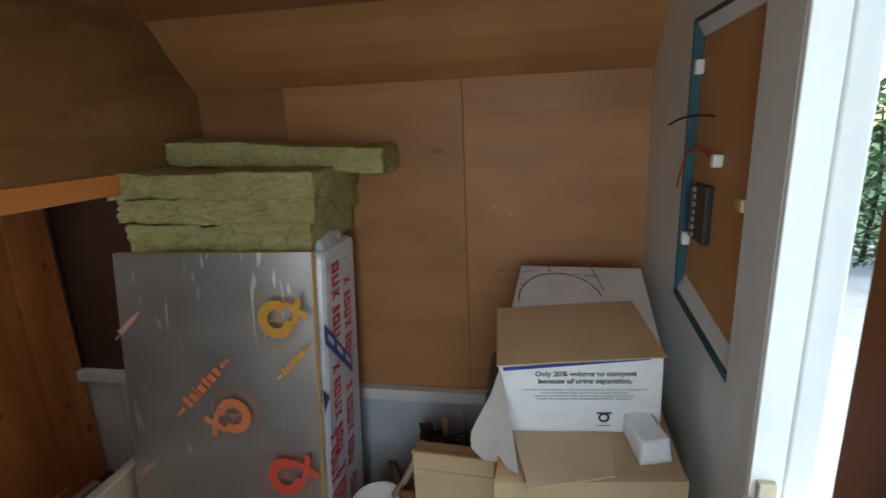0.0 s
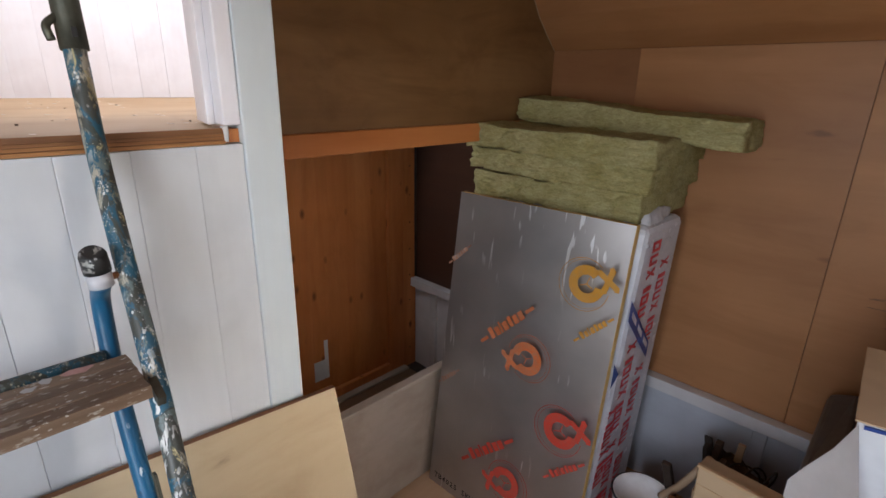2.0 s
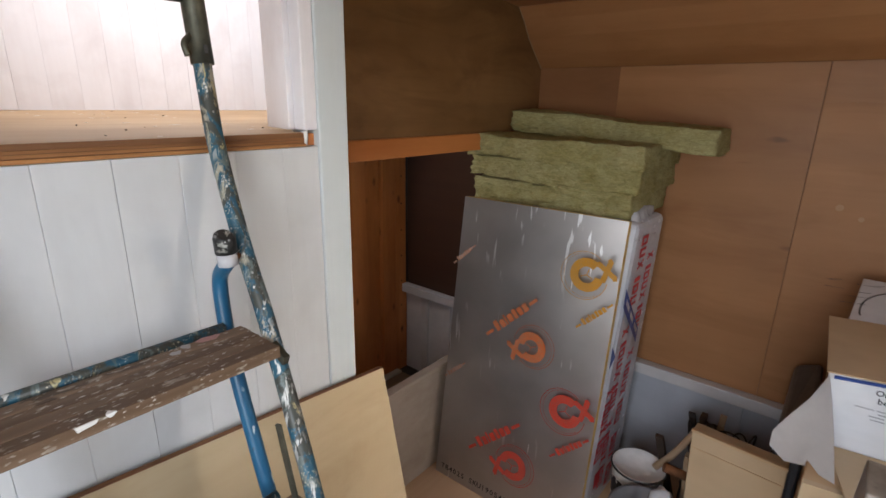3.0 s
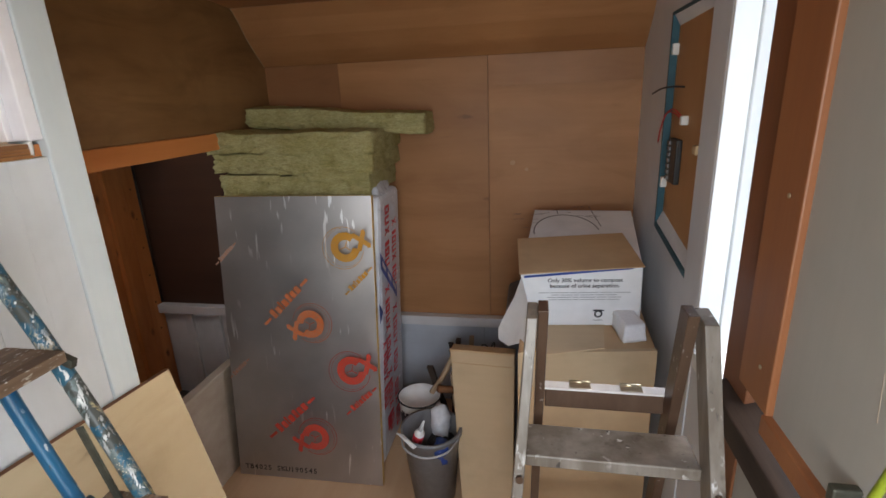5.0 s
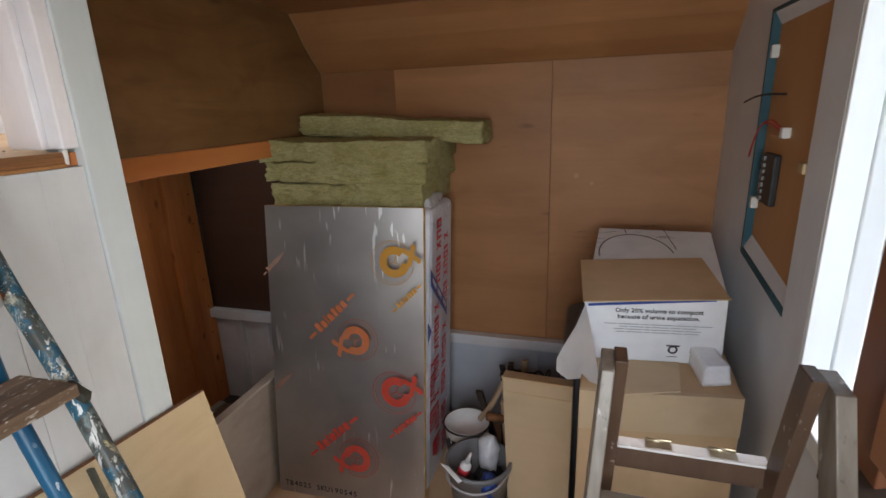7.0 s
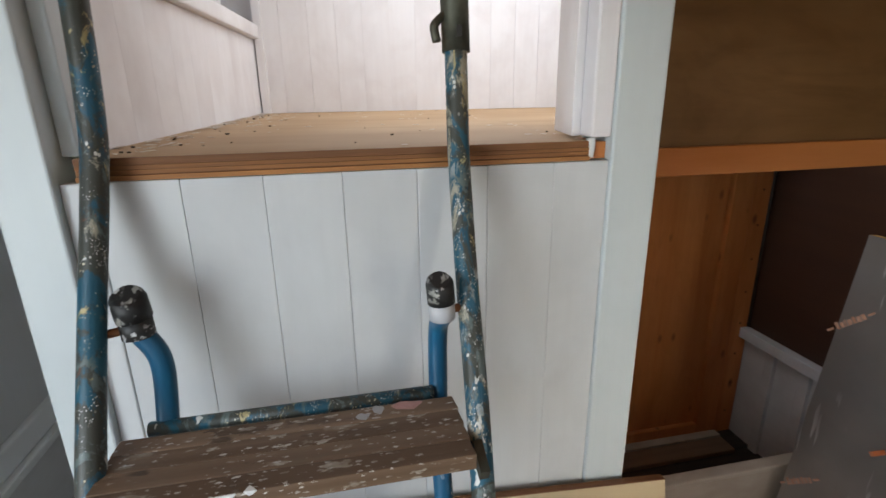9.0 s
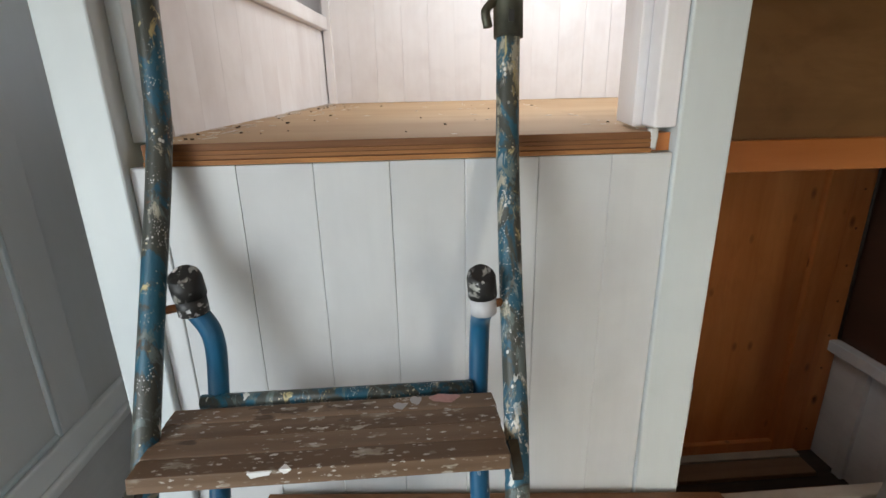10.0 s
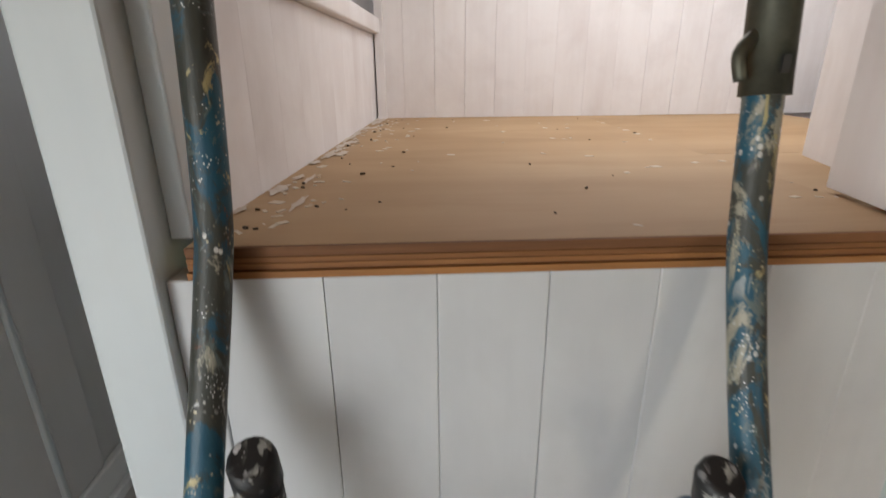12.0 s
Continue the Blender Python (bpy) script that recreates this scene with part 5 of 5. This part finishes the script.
    bm = rough_block([(0.04, 1.80, 0.0), (0.27, 1.80, 0.0), (0.27, 2.04, 0.0), (0.04, 2.04, 0.0), (0.08, 1.86, 0.42), (0.22, 1.86, 0.40), (0.22, 2.0, 0.38), (0.08, 2.0, 0.43)], (12, 12, 12), 0.03, 6)
    part("dark_pile", bm, DEBRIS, heap, "dark rough pile of scraps")
    part("red_grip", tube([(0.02, 1.74, 0.36), (0.09, 1.77, 0.34)], 0.016, 8), RUST, heap, "orange-red plastic grip")


def leaning_sheet():
    ob = thing("plywood_offcut", (-0.40, 0.55, 0.0), "pale plywood offcut leaning on the white boards", "plywood")
    a = [(-0.300, 0.205, 0.001), (-0.300, 0.930, 0.001), (-0.285, 0.930, 0.001), (-0.285, 0.205, 0.001)]
    b = [(-0.466, 0.205, 0.980), (-0.460, 0.882, 0.930), (-0.446, 0.882, 0.932), (-0.452, 0.205, 0.982)]
    part("sheet", hexa(bmesh.new(), a + b, 0.0015), PLY_SHEET, ob)
    part("dark_edge", hexa(bmesh.new(), [b[0], b[1], b[2], b[3]] + [Vector(p) + Vector((0, 0, 0.0012)) for p in b]), PLY_EDGE, ob)


def blue_ladder():
    """A tubular stepladder with wooden treads; the near and the far side alike."""
    ob = thing("stepladder", (-0.1, 0.34, 0.0), "old blue tubular stepladder with paint-splattered wooden treads", "ladder")
    for y, s in ((0.150, -1), (0.520, 1)):
        run = [(-0.505, 0.158, 1.97), (-0.486, 0.155, 1.72), (-0.469, 0.151, 1.53), (-0.452, 0.147, 1.455), (-0.402, 0.140, 1.33), (-0.305, 0.144, 1.16)] if s < 0 else [(-0.500, 0.542, 1.97), (-0.482, 0.541, 1.72), (-0.458, 0.539, 1.53), (-0.440, 0.537, 1.455), (-0.386, 0.533, 1.32), (-0.312, 0.527, 1.18)]
        run = smooth_path(run + [(-0.17, y - 0.008, 0.86), (0.12, y - 0.02, 0.012)])
        part("stile", tube(run, 0.0132, 16), TUBE if s < 0 else TUBE_HEAVY, ob, "paint-splattered blue tube")
        yi = 0.173 if s < 0 else 0.497
        yo = yi + (0.014 if s < 0 else -0.002)
        xc = -0.408 if s < 0 else -0.372
        rc = 0.0180 if s < 0 else 0.0158
        inner = smooth_path([(xc, yi, 1.332), (xc, yi + 0.003, 1.305), (-0.405, yo + 0.006, 1.27), (-0.402, yo + 0.004, 1.21), (-0.375, yo, 1.12), (-0.31, yo, 0.93), (-0.19, yo, 0.62), (-0.02, yo, 0.2)])
        part("inner_stile", tube(inner, 0.0118, 14), TUBE_CLEAN, ob, "blue tube with a few drips")
        part("end_cap", tube([(xc, yi + 0.002, 1.318), (xc + 0.001, yi, 1.341), (xc + 0.002, yi, 1.345), (xc + 0.003, yi, 1.347)], [rc, rc, 0.9 * rc, 0.72 * rc], 16), CAP, ob, "paint-spotted black end cap")
        part("collar", tube([(xc, yi + 0.003, 1.298), (xc, yi + 0.002, 1.3178)], rc - 0.0012, 14), COLLAR if s > 0 else CAP, ob, "paint-smeared collar")
        part("pivot_bolt", tube([(xc, yi, 1.307), (-0.392 if s < 0 else -0.380, y - 0.011 if s < 0 else y + 0.013, 1.307)], 0.005, 8), RUST, ob, "rusty pivot bolt")
        part("side_strut", beam((-0.262, yo, 1.075), (-0.215, yo, 0.90), (0.006, 0, 0.002), (0, 0.002, 0)), METAL_DARK, ob, "flat metal strut")
        part("foot", tube([(0.122, y - 0.02, 0.0), (0.110, y - 0.0195, 0.035)], 0.0165, 12), BLACK_PLASTIC, ob, "black rubber foot")
        part("bracket", beam((-0.300, y, 1.182), (-0.268, y, 1.168), (0, 0.005, 0), (0.003, 0, 0.007)), METAL_DARK, ob, "dark tread bracket")
    yr = 0.540
    part("hinge_sleeve", tube([(-0.4935, yr, 1.88), (-0.4785, yr, 1.69), (-0.4655, yr, 1.585)], 0.0165, 12), METAL_DARK, ob, "dark metal hinge sleeve")
    part("hook", tube(smooth_path([(-0.468, yr - 0.012, 1.625), (-0.460, yr - 0.026, 1.612), (-0.457, yr - 0.024, 1.595)]), 0.005, 8), METAL_DARK, ob, "small dark hook")
    part("cross_bar", tube([(-0.482, 0.154, 1.672), (-0.478, 0.540, 1.678)], 0.009, 10), METAL_DARK, ob)
    for x, z, dz in ((-0.480, 1.70, 0.03), (-0.4665, 1.60, 0.012)):
        part("slot", box(x + 0.0155, x + 0.0172, yr - 0.003, yr + 0.003, z, z + dz), BLACK_PLASTIC, ob)
    for z, xf in ((1.195, -0.268), (0.945, -0.152), (0.695, -0.055), (0.445, 0.035), (0.2, 0.12)):
        xb = xf - 0.105
        ta, tb = 0.148 + (0.0 if z > 1 else -0.004), 0.512
        for k in range(4):
            p0, p1 = xb + k * 0.0263, xb + (k + 1) * 0.0263 - 0.0007
            part("tread_strip", hexa(bmesh.new(), [(p0, ta, z - 0.018), (p1, ta, z - 0.018), (p1, tb, z - 0.018), (p0, tb, z - 0.018), (p0, ta + 0.003, z), (p1, ta + 0.002, z), (p1, tb, z), (p0, tb - 0.002, z)], 0.0012), TREAD, ob, "brown wooden tread with paint spots")
        if z > 1:
            for y0, y1, h in ((0.259, 0.283, 0.008), (0.292, 0.303, 0.004)):
                part("paint_splash", rough_block([(xf - 0.003, y0, z - h), (xf + 0.0006, y0 + 0.004, z - h), (xf + 0.0006, y1 - 0.004, z - 0.7 * h), (xf - 0.003, y1, z - 0.7 * h), (xf - 0.007, y0 + 0.003, z + 0.0006), (xf + 0.0004, y0, z + 0.0004), (xf + 0.0004, y1, z + 0.0004), (xf - 0.006, y1 - 0.006, z + 0.0006)], (8, 24, 8), 0.0026, 5 + h * 100), WHITE_PLASTIC, ob, "dried white paint splash on the tread edge")
            for u, w, m in (((-0.262, 0.272), 0.014, WHITE_PLASTIC), ((-0.262, 0.300), 0.006, WHITE_PLASTIC)):
                pts = [(u[0] + 0.0 + (0.004 + 0.003 * math.sin(5 * q)) * math.cos(q), u[1] + w * (0.75 + 0.25 * math.sin(3 * q)) * math.sin(q), z + 0.0008) for q in (2 * math.pi * i / 14 for i in range(14))]
                bm = bmesh.new()
                bm.faces.new([bm.verts.new((min(p[0], -0.2690), p[1], p[2])) for p in pts])
                part("paint_splash", bm, m, ob, "dried white paint splash")
        if z > 1:
            for y0, y1, x0, x1, m in ((0.437, 0.472, -0.3735, -0.357, PINK), (0.415, 0.428, -0.372, -0.356, GREY_INK), (0.396, 0.411, -0.361, -0.349, GREY_INK)):
                bm = bmesh.new()
                bm.faces.new([bm.verts.new((x0 + (x1 - x0) * (0.5 + 0.5 * math.cos(q) * (1 + 0.2 * math.sin(4 * q))), y0 + (y1 - y0) * (0.5 + 0.5 * math.sin(q) * (1 + 0.15 * math.cos(3 * q))), z + 0.0009)) for q in (2 * math.pi * i / 16 for i in range(16))])
                part("paint_splash", bm, m, ob, "dried paint patch")
        part("tread_bar", tube([(xb - 0.016, ta + 0.026, z - 0.002), (xb - 0.016, tb - 0.022, z - 0.002)], 0.0085, 10), TUBE, ob, "splattered blue bar behind the tread")


def wooden_steps():
    """A small hinged wooden stepladder."""
    ob = thing("wooden_steps", (0.57, 0.85, 0.0), "brown wooden stepladder spotted with pale paint", "ladder")
    for xt, xb, f, xr, xq, fb in ((0.408, 0.328, 0.0095, 0.4275, 0.412, 0.0095), (0.702, 0.770, 0.0120, 0.679, 0.722, 0.0100)):
        part("front_stile", hexa(bmesh.new(), [(xb - f, 0.46, 0.0), (xb + f, 0.46, 0.0), (xb + f, 0.53, 0.0), (xb - f, 0.53, 0.0), (xt - f, 0.782, 1.150), (xt + f, 0.782, 1.150), (xt + f, 0.845, 1.155), (xt - f, 0.845, 1.155)], 0.002), STEP_WOOD, ob, "grey-brown worn stile")
        part("back_stile", hexa(bmesh.new(), [(xq - fb, 1.17, 0.0), (xq + fb, 1.17, 0.0), (xq + fb, 1.215, 0.0), (xq - fb, 1.215, 0.0), (xr - fb, 0.80, 1.157), (xr + fb, 0.80, 1.157), (xr + fb, 0.85, 1.157), (xr - fb, 0.85, 1.157)], 0.002), STEP_DARK, ob, "dark brown back stile")
    for z, y0 in ((0.885, 0.752), (0.60, 0.672), (0.315, 0.592)):
        d = 1.15 - z
        part("tread", box(0.4175 - 0.070 * d, 0.690 + 0.059 * d, y0, y0 + 0.095, z - 0.025, z, 0.003), STEP_WOOD, ob, "worn tread with paint spots")
        for xe in (0.4085 - 0.070 * d, 0.7025 + 0.059 * d):
            part("dowel", tube([(xe, y0 - 0.055, z - 0.012), (xe, y0 - 0.050, z - 0.012)], 0.007, 10), STEP_DARK, ob)
    part("back_rail", box(0.4365, 0.6835, 0.925, 0.945, 0.874, 0.9195, 0.002), STEP_DARK, ob, "dark brown back rail")
    # White strip paints the bright reflection on top of the dark rail.
    part("rail_top", box(0.4365, 0.6835, 0.920, 0.947, 0.920, 0.9245), WHITE_LEDGE, ob, "top edge coloured white for reflected light")
    part("back_rail", box(0.425, 0.6990, 1.08, 1.10, 0.35, 0.40, 0.002), STEP_DARK, ob)
    for x in (0.510, 0.615):
        hp = part("hinge", box(x - 0.022, x + 0.022, 0.924, 0.944, 0.9246, 0.926), BRASS, ob, "brass butt hinge")
        part("knuckle", tube([(x - 0.022, 0.946, 0.927), (x + 0.022, 0.946, 0.927)], 0.003, 8), BRASS, hp)


def debris():
    rnd = random.Random(12)
    ob = tagged(thing("debris", (-0.9, 0.4, 1.49), "dark crumbs and pale flakes scattered on the bunk platform", "debris"), kind="stuff")
    for nm, mat, n in (("crumbs", DEBRIS, 42), ("flakes", PALE_CHIP, 120)):
        bm = bmesh.new()
        for k in range(n):
            x = rnd.uniform(-1.40, -0.50)
            y = rnd.uniform(0.21, 0.8) if rnd.random() < 0.35 else 0.21 - (x + 1.425) * 0.088 + abs(rnd.gauss(0, 0.05))
            y = min(max(y, 0.135), 0.72)
            z = 1.4782 + (-0.482 - x) / 0.968 * 0.0163
            s = rnd.uniform(0.0008, 0.0028) if mat is DEBRIS else rnd.uniform(0.0015, 0.007)
            h = s * 0.9 if mat is DEBRIS else 0.0006
            a = rnd.uniform(0, 3)
            u, v = Vector((math.cos(a), math.sin(a), 0)) * s, Vector((-math.sin(a), math.cos(a), 0)) * s * rnd.uniform(0.2, 0.8)
            beam((x, y, z), (x, y, z + h), u, v, 0, bm)
        part(nm, bm, mat, ob)


def paint_smears():
    """Flat dried paint along the painted end wall of the bunk."""
    rnd = random.Random(31)
    ob = tagged(thing("paint_smears", (-0.9, 0.2, 1.487), "dried white paint smears along the edge of the bunk platform", "paint"), kind="stuff")
    bm = bmesh.new()
    for k in range(46):
        x = -1.40 + 0.84 * rnd.random() ** 1.4
        y = 0.200 - (x + 1.425) * 0.088 + abs(rnd.gauss(0, 0.016))
        z = 1.4790 + (-0.482 - x) / 0.968 * 0.0163
        w, h, ph = rnd.uniform(0.006, 0.034), rnd.uniform(0.002, 0.009), rnd.uniform(0, 6)
        bm.faces.new([bm.verts.new((x + w * math.cos(q) * (1 + 0.3 * math.sin(3 * q + ph)), y + h * math.sin(q) * (1 + 0.4 * math.sin(5 * q + ph)) - 0.088 * w * math.cos(q), z + 0.0002 - 0.0168 * w * math.cos(q) + 0.00002 * k)) for q in (2 * math.pi * i / 16 for i in range(16))])
    part("smears", bm, SMEAR, ob)


insulation_board()
wrapped_pack()
wool_slabs()
boxes()
buckets()
leaning_sheet()
blue_ladder()
wooden_steps()
debris()
paint_smears()
